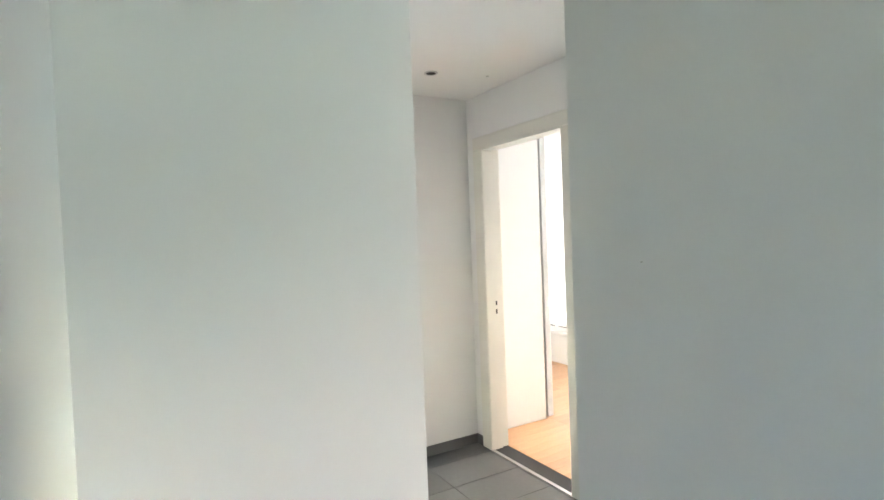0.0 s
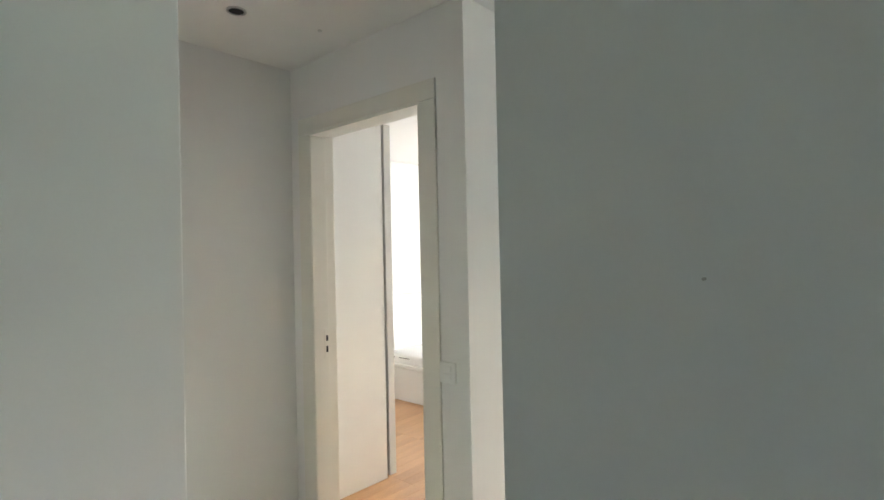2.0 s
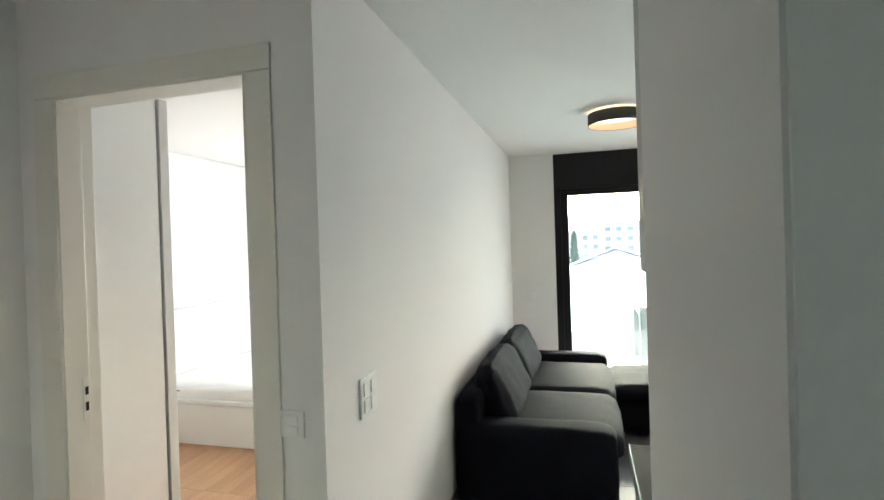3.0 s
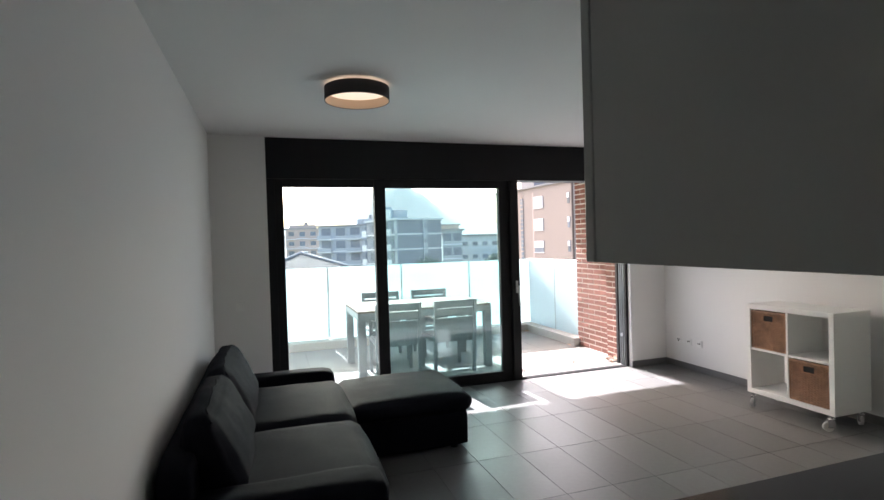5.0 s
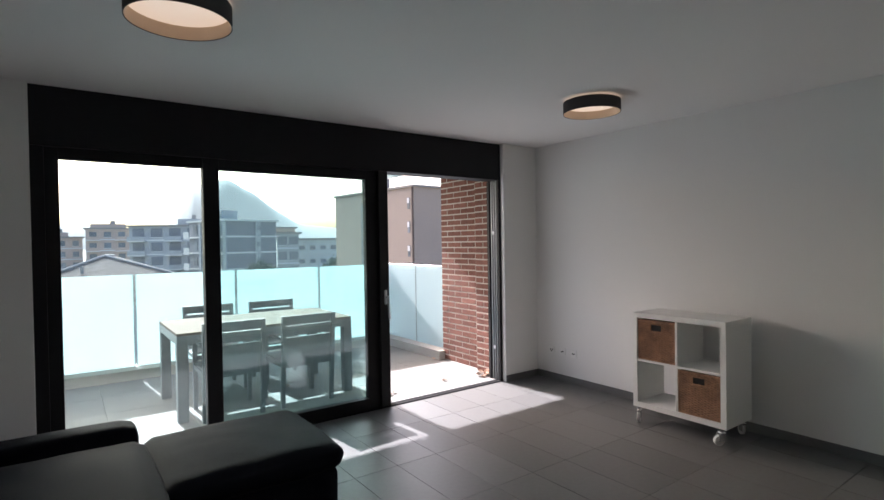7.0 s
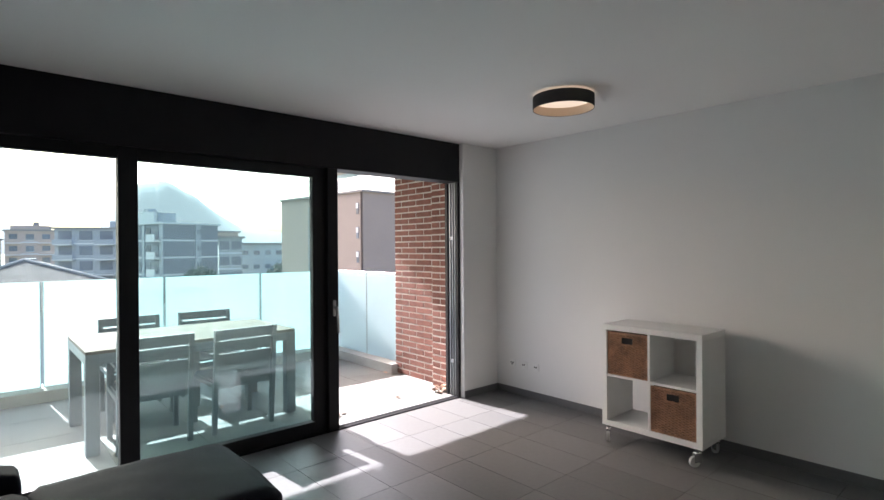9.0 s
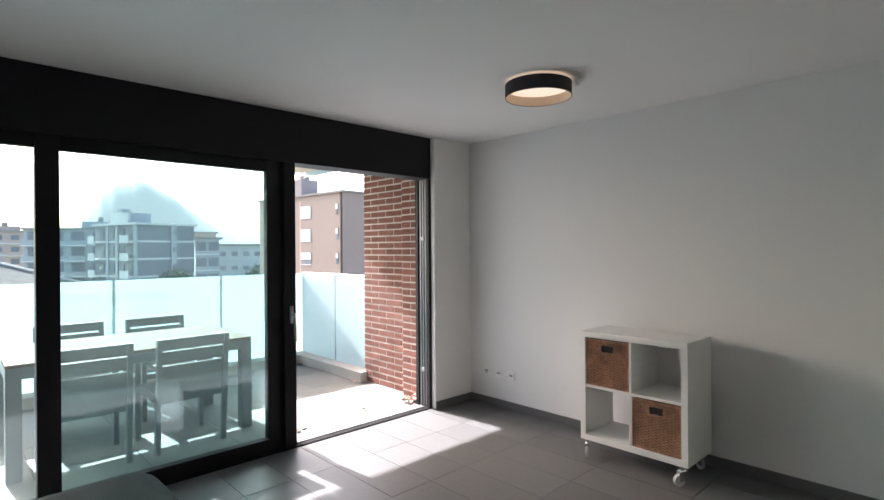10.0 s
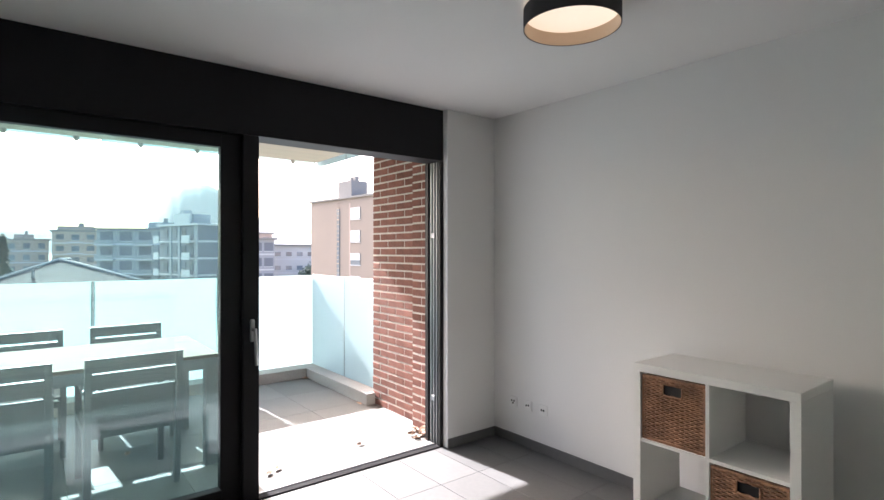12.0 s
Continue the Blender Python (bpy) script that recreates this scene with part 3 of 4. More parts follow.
def shelf_unit():
    t = thing("shelf_unit", "white square cube shelf on chrome castors with two baskets in it", "shelf")
    x0, x1, y0, y1, z0, z1 = 4.384, 4.774, -2.25, -1.508, 0.122, 0.886
    th = 0.04
    part("top_panel", box(x0, x1, y0, y1, z1 - th, z1, bevel=0.002), LACQUER, t)
    part("bottom_panel", box(x0, x1, y0, y1, z0, z0 + th, bevel=0.002), LACQUER, t)
    part("side_panel", box(x0 + 0.001, x1, y0, y0 + th, z0 + th, z1 - th, bevel=0.001), LACQUER, t)
    part("side_panel", box(x0 + 0.001, x1, y1 - th, y1, z0 + th, z1 - th, bevel=0.001), LACQUER, t)
    ym, zm = (y0 + y1) / 2, (z0 + z1) / 2
    part("divider", box(x0 + 0.004, x1, ym - 0.008, ym + 0.008, z0 + th, z1 - th), LACQUER, t)
    part("shelf", box(x0 + 0.004, x1, y0 + th, ym - 0.008, zm - 0.008, zm + 0.008), LACQUER, t)
    part("shelf", box(x0 + 0.004, x1, ym + 0.008, y1 - th, zm - 0.008, zm + 0.008), LACQUER, t)
    for cx, cy, turn in ((4.41, -2.205, 150), (4.41, -1.545, 205), (4.73, -2.205, 50), (4.73, -1.545, 130)):
        m = pose(cx, cy, 0, 0, 0, turn)
        c = part("castor", tube(0, 0, 0.075, 0.123, 0.011, n=12), CHROME, t)
        c.matrix_basis = m
        fork = box(-0.02, 0.03, -0.016, -0.012, 0.03, 0.09, bevel=0.002)
        box(-0.02, 0.03, 0.012, 0.016, 0.03, 0.09, bevel=0.002, bm=fork)
        box(-0.022, 0.022, -0.016, 0.016, 0.086, 0.094, bevel=0.002, bm=fork)
        part("fork", fork, CHROME, c)
        part("wheel", tube(0, 0, -0.011, 0.011, 0.036, n=24, m=Matrix.Translation((0.022, 0, 0.036)) @ Matrix.Rotation(math.pi / 2, 4, "X")), RUBBER, c, "pale rubber wheel", smooth=False)
    return t


shelf_unit()


def basket(y0, y1, z0, z1):
    """A woven basket seen by its front: strands that pass before and behind upright stakes."""
    t = thing("wicker_basket", "brown woven wicker basket with a dark handle hole", "basket", group="baskets in the shelf")
    xf, xb = 4.396, 4.755
    part("lining", box(xf + 0.012, xb, y0 + 0.006, y1 - 0.006, z0, z1 - 0.004), WICKER_DARK, t)
    ym = (y0 + y1) / 2
    hole = (ym - 0.045, ym + 0.045, z1 - 0.085, z1 - 0.04)
    verts, faces = [], []
    rows, cols = 36, 13
    step = (y1 - y0) / cols
    for r in range(rows):
        z = z0 + (r + 0.5) * (z1 - z0) / rows
        hz = (z1 - z0) / rows * 0.46
        spans = [(y0, y1)]
        if hole[2] < z < hole[3]:
            spans = [(y0, hole[0]), (hole[1], y1)]
        for a, c in spans:
            n = max(4, int((c - a) / step * 4))
            base = len(verts)
            for i in range(n + 1):
                y = a + (c - a) * i / n
                off = 0.0042 * math.sin(math.pi * (y - y0) / step + math.pi * (r % 2))
                jitter = 0.0012 * noise.noise(Vector((y * 40, r * 3.1, z0)))
                for dx, dz in ((-0.004, 0), (0, hz), (0.004, 0), (0, -hz)):
                    verts.append((xf + off + dx, y, z + dz + jitter))
            for i in range(n):
                for k in range(4):
                    p, q = base + 4 * i, base + 4 * (i + 1)
                    faces.append((p + k, p + (k + 1) % 4, q + (k + 1) % 4, q + k))
    me = bpy.data.meshes.new("woven_front")
    me.from_pydata(verts, [], faces)
    me.materials.append(WICKER)
    wv = tagged(new("woven_front", me), kind="stuff")
    wv.parent = t
    part("rim", box(xf - 0.006, xf + 0.012, y0, y1, z1 - 0.016, z1, bevel=0.005), WICKER, t)
    part("foot_rim", box(xf - 0.005, xf + 0.012, y0, y1, z0, z0 + 0.014, bevel=0.005), WICKER, t)
    for yc in (y0 + 0.006, y1 - 0.006):
        part("corner_stake", rod((xf - 0.001, yc, z0 + 0.014), (xf - 0.001, yc, z1 - 0.016), 0.006, 8), WICKER, t)
    part("handle_hole", box(xf + 0.004, xf + 0.0125, hole[0], hole[1], hole[2], hole[3]), DARK, t, "dark grip opening")
    rim = box(xf - 0.007, xf + 0.006, hole[0] - 0.008, hole[0], hole[2] - 0.006, hole[3] + 0.006, bevel=0.003)
    box(xf - 0.007, xf + 0.006, hole[1], hole[1] + 0.008, hole[2] - 0.006, hole[3] + 0.006, bevel=0.003, bm=rim)
    box(xf - 0.007, xf + 0.006, hole[0], hole[1], hole[2] - 0.008, hole[2], bevel=0.003, bm=rim)
    part("grip_rim", rim, WICKER, t)
    return t


basket(-1.869, -1.552, 0.513, 0.836)
basket(-2.206, -1.890, 0.163, 0.486)


def ceiling_lamp(x, y):
    t = thing("ceiling_lamp", "round dark grey drum ceiling lamp with beige lining, lit", "ceiling lamp", pose(x, y, 0), group="drum lamps on the ceiling")
    part("canopy", tube(0, 0, 2.48, CEIL - 0.001, 0.165, n=48), LACQUER, t)
    part("shade", ring(0.203, 0.200, 2.402, 2.485, 64), SHADE, t, "dark grey fabric drum", smooth=False)
    part("lining", ring(0.1995, 0.1975, 2.4035, 2.485, 64), LINING, t, "beige inner lining")
    part("diffuser", tube(0, 0, 2.462, 2.472, 0.197, n=48), DIFFUSER, t, "glowing round diffuser")
    return t


ceiling_lamp(1.04, -1.67)
ceiling_lamp(3.77, -1.605)

# ---- balcony ----
BY = 2.9
b = box(-3.0, 4.75, 0.24, 3.05, -0.3, -0.012)
balcony = structure("balcony_floor", b, CONCRETE, "pale stone tiles on the balcony", "floor")
b = box(-3.0, 4.75, 2.68, 3.04, -0.005, 0.11, bevel=0.006)
box(4.44, 4.75, 1.30, 2.68, -0.005, 0.11, bevel=0.006, bm=b)
structure("balcony_kerb", b, CONCRETE, "raw concrete kerb under the glass railing", "kerb")
b = box(-3.0, 4.66, 0.24, 2.91, 2.52, 2.74)
structure("balcony_soffit", b, SOFFIT, "board-marked concrete slab above the balcony", "ceiling")
b = box(-3.2, -3.0, 0.3, 3.04, -0.3, 2.5)
structure("wall_balcony", b, PLASTER, "plain rendered wall closing the balcony", "wall")
b = box(4.80, 5.2, 0.302, 0.44, 0, 2.5)
structure("wall_facade", b, CONCRETE, "rendered outer wall beside the sliding door", "wall")



def railing_panel(label, x0, x1, y0, y1, z0, z1):
    """A frosted pane with ground edges; the thinner of its two plan sizes is its thickness."""
    r = thing("railing_panel", label, "railing", group="glass railing")
    part("pane", box(x0, x1, y0, y1, z0, z1, bevel=0.002, seg=1), FROST, r)
    if x1 - x0 > y1 - y0:
        ends = ((x0 - 0.007, x0 - 0.0005, y0, y1), (x1 + 0.0005, x1 + 0.007, y0, y1))
    else:
        ends = ((x0, x1, y0 - 0.007, y0 - 0.0005), (x0, x1, y1 + 0.0005, y1 + 0.007))
    for q in ends:
        part("glass_edge", box(*q, z0, z1), EDGE, r, "grey ground glass edge")


EDGE = mat("ground_glass_edge", (0.30, 0.36, 0.36), 0.5, var=0.1, big=3, fine=60)
joints = [-3.19 + 1.12 * i for i in range(8)]
for i in range(7):
    railing_panel("frosted pale turquoise glass railing panel on the kerb", joints[i] + 0.014, joints[i + 1] - 0.014 if i < 6 else 4.61, BY - 0.008, BY + 0.008, 0.105, 1.165)
for y0, y1 in ((1.33, 2.05), (2.07, 2.87)):
    railing_panel("frosted pale turquoise glass side railing panel on the kerb", 4.60, 4.616, y0, y1, 0.105, 1.175)
# the glass of the balcony above hangs past its slab
upper = [-2.29 + 1.19 * i for i in range(7)]
for x0, x1 in zip(upper[:-1], upper[1:]):
    railing_panel("frosted glass panel of the balcony above, hanging past its slab", x0 + 0.014, min(x1 - 0.014, 4.65), 2.925, 2.94, 2.5, 3.55)
for y0, y1 in ((1.4, 2.15), (2.17, 2.91)):
    railing_panel("frosted side glass of the balcony above, hanging past its slab", 4.672, 4.687, y0, y1, 2.46, 3.55)
for i in range(9):
    d = thing("drip_clip", "small round bracket under the slab edge", "bracket", pose(0.2 + 0.52 * i, 2.88, 2.52), group="drip brackets")
    part("clip", tube(0, 0, -0.045, 0.0, 0.018, 0.028, n=12), CONCRETE, d)


def garden_table():
    t = thing("garden_table", "grey metal garden table with pale slatted top", "table")
    x0, x1, y0, y1, h = 1.38, 2.975, 0.76, 1.72, 0.74
    for x in (x0, x1 - 0.085):
        for y in (y0, y1 - 0.085):
            part("leg", box(x, x + 0.085, y, y + 0.085, 0.0, h - 0.012, bevel=0.004), CHAIRMETAL, t)
    for a in ((x0 + 0.085, x1 - 0.085, y0, y0 + 0.05), (x0 + 0.085, x1 - 0.085, y1 - 0.05, y1), (x0, x0 + 0.05, y0 + 0.085, y1 - 0.085), (x1 - 0.05, x1, y0 + 0.085, y1 - 0.085)):
        part("apron", box(*a, h - 0.085, h - 0.012, bevel=0.003), CHAIRMETAL, t)
    n = 11
    dy = (y1 - y0) / n
    for i in range(n):
        part("slat", box(x0, x1, y0 + i * dy + 0.003, y0 + (i + 1) * dy - 0.003, h - 0.012, h + 0.012, bevel=0.003), TABLEWOOD, t)
    return t


garden_table()


def garden_chair():
    """Back at y = 0, seat towards +y."""
    t = thing("garden_chair", "grey slatted metal garden armchair drawn up to the table", "chair", group="chairs round the garden table")
    hw = 0.255
    lean = 0.07
    for s in (-1, 1):
        x = s * (hw - 0.018)
        leg = box(x - 0.018, x + 0.018, -0.02, 0.02, 0.0, 0.84, bevel=0.003)
        for v in leg.verts:
            v.co.y -= lean * max(0.0, v.co.z - 0.42) / 0.42
        part("rear_leg", leg, CHAIRMETAL, t)
        part("front_leg", box(x - 0.018, x + 0.018, 0.43, 0.466, 0.0, 0.63, bevel=0.003), CHAIRMETAL, t)
        part("armrest", box(x - 0.026, x + 0.026, -0.03, 0.49, 0.63, 0.655, bevel=0.006), CHAIRMETAL, t)
        part("seat_rail", box(x - 0.014, x + 0.014, 0.0, 0.45, 0.375, 0.415, bevel=0.003), CHAIRMETAL, t)
    for z0, z1 in ((0.762, 0.838), (0.655, 0.748), (0.385, 0.641)):
        s = box(-hw + 0.036, hw - 0.036, -0.012, 0.012, z0, z1, bevel=0.003)
        for v in s.verts:
            v.co.y -= lean * max(0.0, v.co.z - 0.42) / 0.42
        part("back_slat", s, CHAIRMETAL, t)
    for i in range(5):
        part("seat_slat", box(-hw + 0.02, hw - 0.02, 0.01 + i * 0.09, 0.092 + i * 0.09, 0.415, 0.432, bevel=0.003), CHAIRMETAL, t)
    part("front_rail", box(-hw + 0.036, hw - 0.036, 0.436, 0.46, 0.36, 0.40, bevel=0.003), CHAIRMETAL, t)
    part("rear_rail", box(-hw + 0.036, hw - 0.036, -0.012, 0.012, 0.36, 0.41, bevel=0.003), CHAIRMETAL, t)
    return t


chair = garden_chair()
chair.matrix_basis = pose(2.45, 0.63, 0, 0, 0, 2)
copy_thing(chair, pose(1.80, 0.645, 0, 0, 0, -2))
copy_thing(chair, pose(1.90, 1.98, 0, 0, 0, 180))
copy_thing(chair, pose(2.585, 1.98, 0, 0, 0, 181))
# ---- the town beyond ----
GROUND = -10.0
EARTH = mat("town_ground", (0.12, 0.13, 0.10), 0.95, var=0.4, big=0.02, fine=0.3, bump=0.0)
TAN = mat("tan_render", (0.275, 0.222, 0.185), 0.9, var=0.08, big=0.3, fine=6, bump=0.0)
PANEL = mat("slate_facade_panel", (0.16, 0.17, 0.19), 0.8, var=0.1, big=0.3, fine=6, bump=0.0)
GREYBLUE = mat("blue_grey_render", (0.31, 0.32, 0.33), 0.9, var=0.1, big=0.2, fine=5, bump=0.0)
PALE = mat("pale_render", (0.48, 0.475, 0.46), 0.9, var=0.06, big=0.2, fine=5, bump=0.0)
ROSE = mat("rose_render", (0.40, 0.31, 0.265), 0.9, var=0.1, big=0.2, fine=5, bump=0.0)
ROOFING = mat("roof_gravel", (0.22, 0.21, 0.20), 0.95, var=0.15, big=0.3, fine=8)
FARGLASS = mat("far_window_glass", (0.15, 0.17, 0.19), 0.15, var=0.3, big=0.6, fine=3, bump=0.0, rand=0.5)
SHUTTER = mat("white_roller_shutter", (0.52, 0.52, 0.52), 0.6, var=0.05, big=1, fine=12)
NEEDLE = mat("fir_needles", (0.07, 0.10, 0.075), 0.9, var=0.4, big=0.6, fine=4)
BARK = mat("bark", (0.08, 0.06, 0.05), 0.95, var=0.3, big=2, fine=12)
ROCK = mat("wooded_mountain", (0.16, 0.18, 0.17), 1.0, var=0.25, big=0.006, fine=0.05, bump=0.0)

b = bmesh.new()
bmesh.ops.create_grid(b, x_segments=2, y_segments=2, size=4000, matrix=Matrix.Translation((0, 0, GROUND)))
tagged(part("ground", b, EARTH), "town ground far below the balcony", "ground", kind="structure")


def rooftile_material():
    m, nt, p = nodes_of("weathered_roof_tiles")
    tc = add(nt, "ShaderNodeTexCoord")
    wv = add(nt, "ShaderNodeTexBrick")
    wv.inputs["Scale"].default_value = 1.3
    wv.inputs["Mortar Size"].default_value = 0.05
    wv.inputs["Color1"].default_value = (0.22, 0.20, 0.185, 1)
    wv.inputs["Color2"].default_value = (0.095, 0.085, 0.08, 1)
    wv.inputs["Mortar"].default_value = (0.035, 0.032, 0.03, 1)
    nt.links.new(tc.outputs["Object"], wv.inputs["Vector"])
    nt.links.new(wv.outputs[0], p.inputs["Base Color"])
    bp = add(nt, "ShaderNodeBump")
    bp.inputs["Distance"].default_value = 0.08
    nt.links.new(wv.outputs["Fac"], bp.inputs["Height"])
    bp.invert = True
    nt.links.new(bp.outputs[0], p.inputs["Normal"])
    p.inputs["Roughness"].default_value = 0.95
    p.inputs["Specular IOR Level"].default_value = 0.1
    return m


ROOFTILE = rooftile_material()


def block(name, label, corner, yaw, length, depth, top, wall, storeys, cols, win=(1.4, 1.3), kind="shutter", balconies=0, first=0.0, attic=None):
    """A flat-roofed block of flats. corner: its front left corner on plan; the front runs along the yaw and looks towards its own -y."""
    t = thing(name, label, "building", pose(corner[0], corner[1], 0, 0, 0, yaw))
    part("wall", box(0, length, 0, depth, GROUND, top), wall, t)
    part("roof", box(-0.5, length + 0.5, -0.5, depth + 0.5, top, top + 0.35), ROOFING, t)
    if attic:
        a0, a1, ah = attic
        part("lift_house", box(a0, a1, 1.0, min(depth - 1, 5.0), top + 0.35, top + ah), wall, t)
        part("chimney", box(a0 + (a1 - a0) * 0.55, a0 + (a1 - a0) * 0.7, 2, 2.6, top + ah, top + ah + 0.9), ROOFING, t)
    bay = (length - first) / cols
    for s in range(storeys):
        z = top - 2.9 * (s + 1) + 0.75
        for c in range(cols):
            x = first + bay * (c + 0.5)
            w, h = win
            part("window", box(x - w / 2, x + w / 2, -0.06, 0.05, z, z + h), PANEL if kind == "panel" else FARGLASS, t)
            part("window_frame", box(x - w / 2 - 0.08, x + w / 2 + 0.08, -0.09, 0.02, z - 0.12, z - 0.002), SHUTTER, t)
            if kind == "shutter":
                hh = h * (0.95, 0.9, 0.55, 0.95)[(s * 3 + c) % 4]
                part("roller_shutter", box(x - w / 2, x + w / 2, -0.10, -0.062, z + h - hh, z + h), SHUTTER, t)
            if balconies and c % balconies == 0:
                part("balcony_slab", box(x - bay * 0.48, x + bay * 0.48, -1.3, 0, z - 0.9, z - 0.7), SHUTTER, t)
                part("balcony_parapet", box(x - bay * 0.48, x + bay * 0.48, -1.32, -1.2, z - 0.7, z + 0.15), wall, t)
        part("floor_band", box(-0.04, length + 0.04, -0.05, 0.0, top - 2.9 * (s + 1), top - 2.9 * (s + 1) + 0.28), SHUTTER, t)
    return t


# the tan block close by shows two sides
TL, TLEN, TTOP = (31.7, 64.0), 17.8, 7.93
tan_block = thing("apartment_building", "tan rendered apartment block with white roller shutters", "building", pose(TL[0], TL[1], 0, 0, 0, -85))
part("wall", box(0, TLEN, 0, 17, GROUND, TTOP), TAN, tan_block)
part("roof", box(-0.25, TLEN + 0.25, -0.25, 17.25, TTOP, TTOP + 0.22), ROOFING, tan_block)
part("lift_house", box(6.2, 9.2, 0.4, 2.8, TTOP + 0.22, TTOP + 2.3), ROOFING, tan_block, "grey concrete lift house")
for x in (7.6, 8.4):
    part("chimney", box(x, x + 0.45, 1.2, 1.8, TTOP + 2.3, TTOP + 2.9), ROOFING, tan_block)
part("facade_panel", box(9.35, 9.62, -0.02, 0.05, GROUND, TTOP - 0.6), ROSE, tan_block, "dark red strip beside the windows")
part("stair_glazing", box(6.6, 7.2, -0.08, 0.05, GROUND, TTOP - 1.2), FARGLASS, tan_block, "tall stairwell window strip")
for s in range(6):
    z = TTOP - 2.6 - 2.77 * s
    for k in range(5):
        part("stair_bar", box(6.58, 7.22, -0.11, -0.082, z + 0.55 * k, z + 0.55 * k + (0.16 if k == 0 else 0.07)), TAN, tan_block)
    w = part("window", box(9.75, 11.75, -0.05, 0.04, z, z + 1.4), FARGLASS, tan_block)
    part("window_frame", box(9.68, 11.82, -0.09, -0.022, z - 0.1, z - 0.002), SHUTTER, w)
    hh = (1.35, 1.35, 0.85, 1.2, 0.7, 1.35)[s]
    part("roller_shutter", box(9.75, 11.75, -0.09, -0.052, z + 1.4 - hh, z + 1.4), SHUTTER, w, "white roller shutter")
    w = part("narrow_window", box(16.6, 17.0, -0.05, 0.04, z + 0.1, z + 1.4), FARGLASS, tan_block)
    part("roller_shutter", box(16.6, 17.0, -0.09, -0.052, z + 0.75, z + 1.35), SHUTTER, w, "white roller shutter")
part("downpipe", box(TLEN - 0.3, TLEN - 0.12, -0.14, 0, GROUND, TTOP), BARK, tan_block, "dark rainwater pipe")



def corner_block(corner, yaw, length, depth, top):
    """A corner block of flats: dark panel fronts between pale floor bands, pale bays at the corner and the stair."""
    t = thing("apartment_building", "blue-grey corner apartment block with pale floor bands and bays", "building", pose(corner[0], corner[1], 0, 0, 0, yaw))
    part("wall", box(0, length, 0, depth, GROUND, top), PANEL, t)
    part("roof", box(-0.4, length + 0.4, -0.4, depth + 0.4, top, top + 0.35), PALE, t, "thin pale roof edge")
    part("lift_house", box(0.4, 3.6, 2.0, 6.0, top + 0.35, top + 2.0), GREYBLUE, t)
    part("lift_house", box(-0.1, 0.4, 2.4, 7.2, top + 0.35, top + 2.1), PALE, t, "pale end of the lift house")
    part("chimney", box(0.2, 1.6, 4.5, 6.0, top + 2.1, top + 2.7), GREYBLUE, t)
    part("stair_bay", box(0.56 * length, 0.66 * length, -0.25, 0.05, GROUND, top - 0.1), GREYBLUE, t, "pale stair bay")
    for y0, y1 in ((0.0, 0.9), (5.2, 5.9), (8.0, 8.6)):
        part("pale_pier", box(-0.2, 0.02, y0, y1, GROUND, top - 0.1), GREYBLUE, t, "pale upright pier")
    for s in range(5):
        z = top - 2.9 * (s + 1)
        part("floor_band", box(0, 0.56 * length, -0.12, 0.0, z, z + 0.32), PALE, t)
        part("floor_band", box(0.66 * length, length, -0.12, 0.0, z, z + 0.32), PALE, t)
        part("floor_band", box(-0.12, 0.0, 0.9, depth, z, z + 0.3), PALE, t)
        for x in (0.58 * length, 0.625 * length):
            part("window", box(x, x + 0.3, -0.3, -0.2, z + 1.3, z + 2.1), FARGLASS, t)
        for y0, y1 in ((0.6, 3.0), (depth - 1.8, depth)):
            b = part("balcony_parapet", box(-1.2, -1.05, y0, y1, z + 0.05, z + 1.15), PALE, t, "pale balcony front")
            part("balcony_slab", box(-1.2, -0.13, y0, y1, z - 0.1, z + 0.05), PALE, b)
        for y in (1.2, 3.6, 6.4, 9.4):
            part("window", box(-0.1, 0.02, y, y + 1.3, z + 0.75, z + 2.3), FARGLASS, t)
    return t


corner_block((23.79, 91.97), 18, 10.3, 12.2, 5.85)
block("apartment_building", "blue-grey apartment block with stacked white balconies", (11.6, 119.0), -28, 17.5, 14, 5.6, GREYBLUE, 5, 5, (2.2, 1.8), "panel", 2, 0.0, (9.0, 13.5, 1.6))
block("apartment_building", "low dark annexe beside the blue-grey block", (33.9, 95.6), -10, 4.1, 10, 3.6, GREYBLUE, 4, 2, (1.6, 1.6), "panel")
block("office_building", "low white building with rows of small windows", (41.2, 105), -14, 18, 12, 2.5, PALE, 3, 8, (1.2, 0.9), "glass")
block("apartment_building", "rose rendered apartment block far off", (5.5, 160), -5, 16, 14, 6.4, ROSE, 5, 5, (1.6, 1.4), "glass", 2, 0.0, (1.0, 9.0, 1.4))
block("apartment_building", "long rose rendered block far off", (-16, 165), 2, 21, 14, 4.2, ROSE, 5, 7, (1.4, 1.4), "glass", 0, 0.0, (14, 18, 1.5))
block("apartment_building", "dull tan block behind the white building", (40.0, 125), -10, 8, 10, 5.6, ROSE, 4, 3, (1.4, 1.3), "glass", 2)


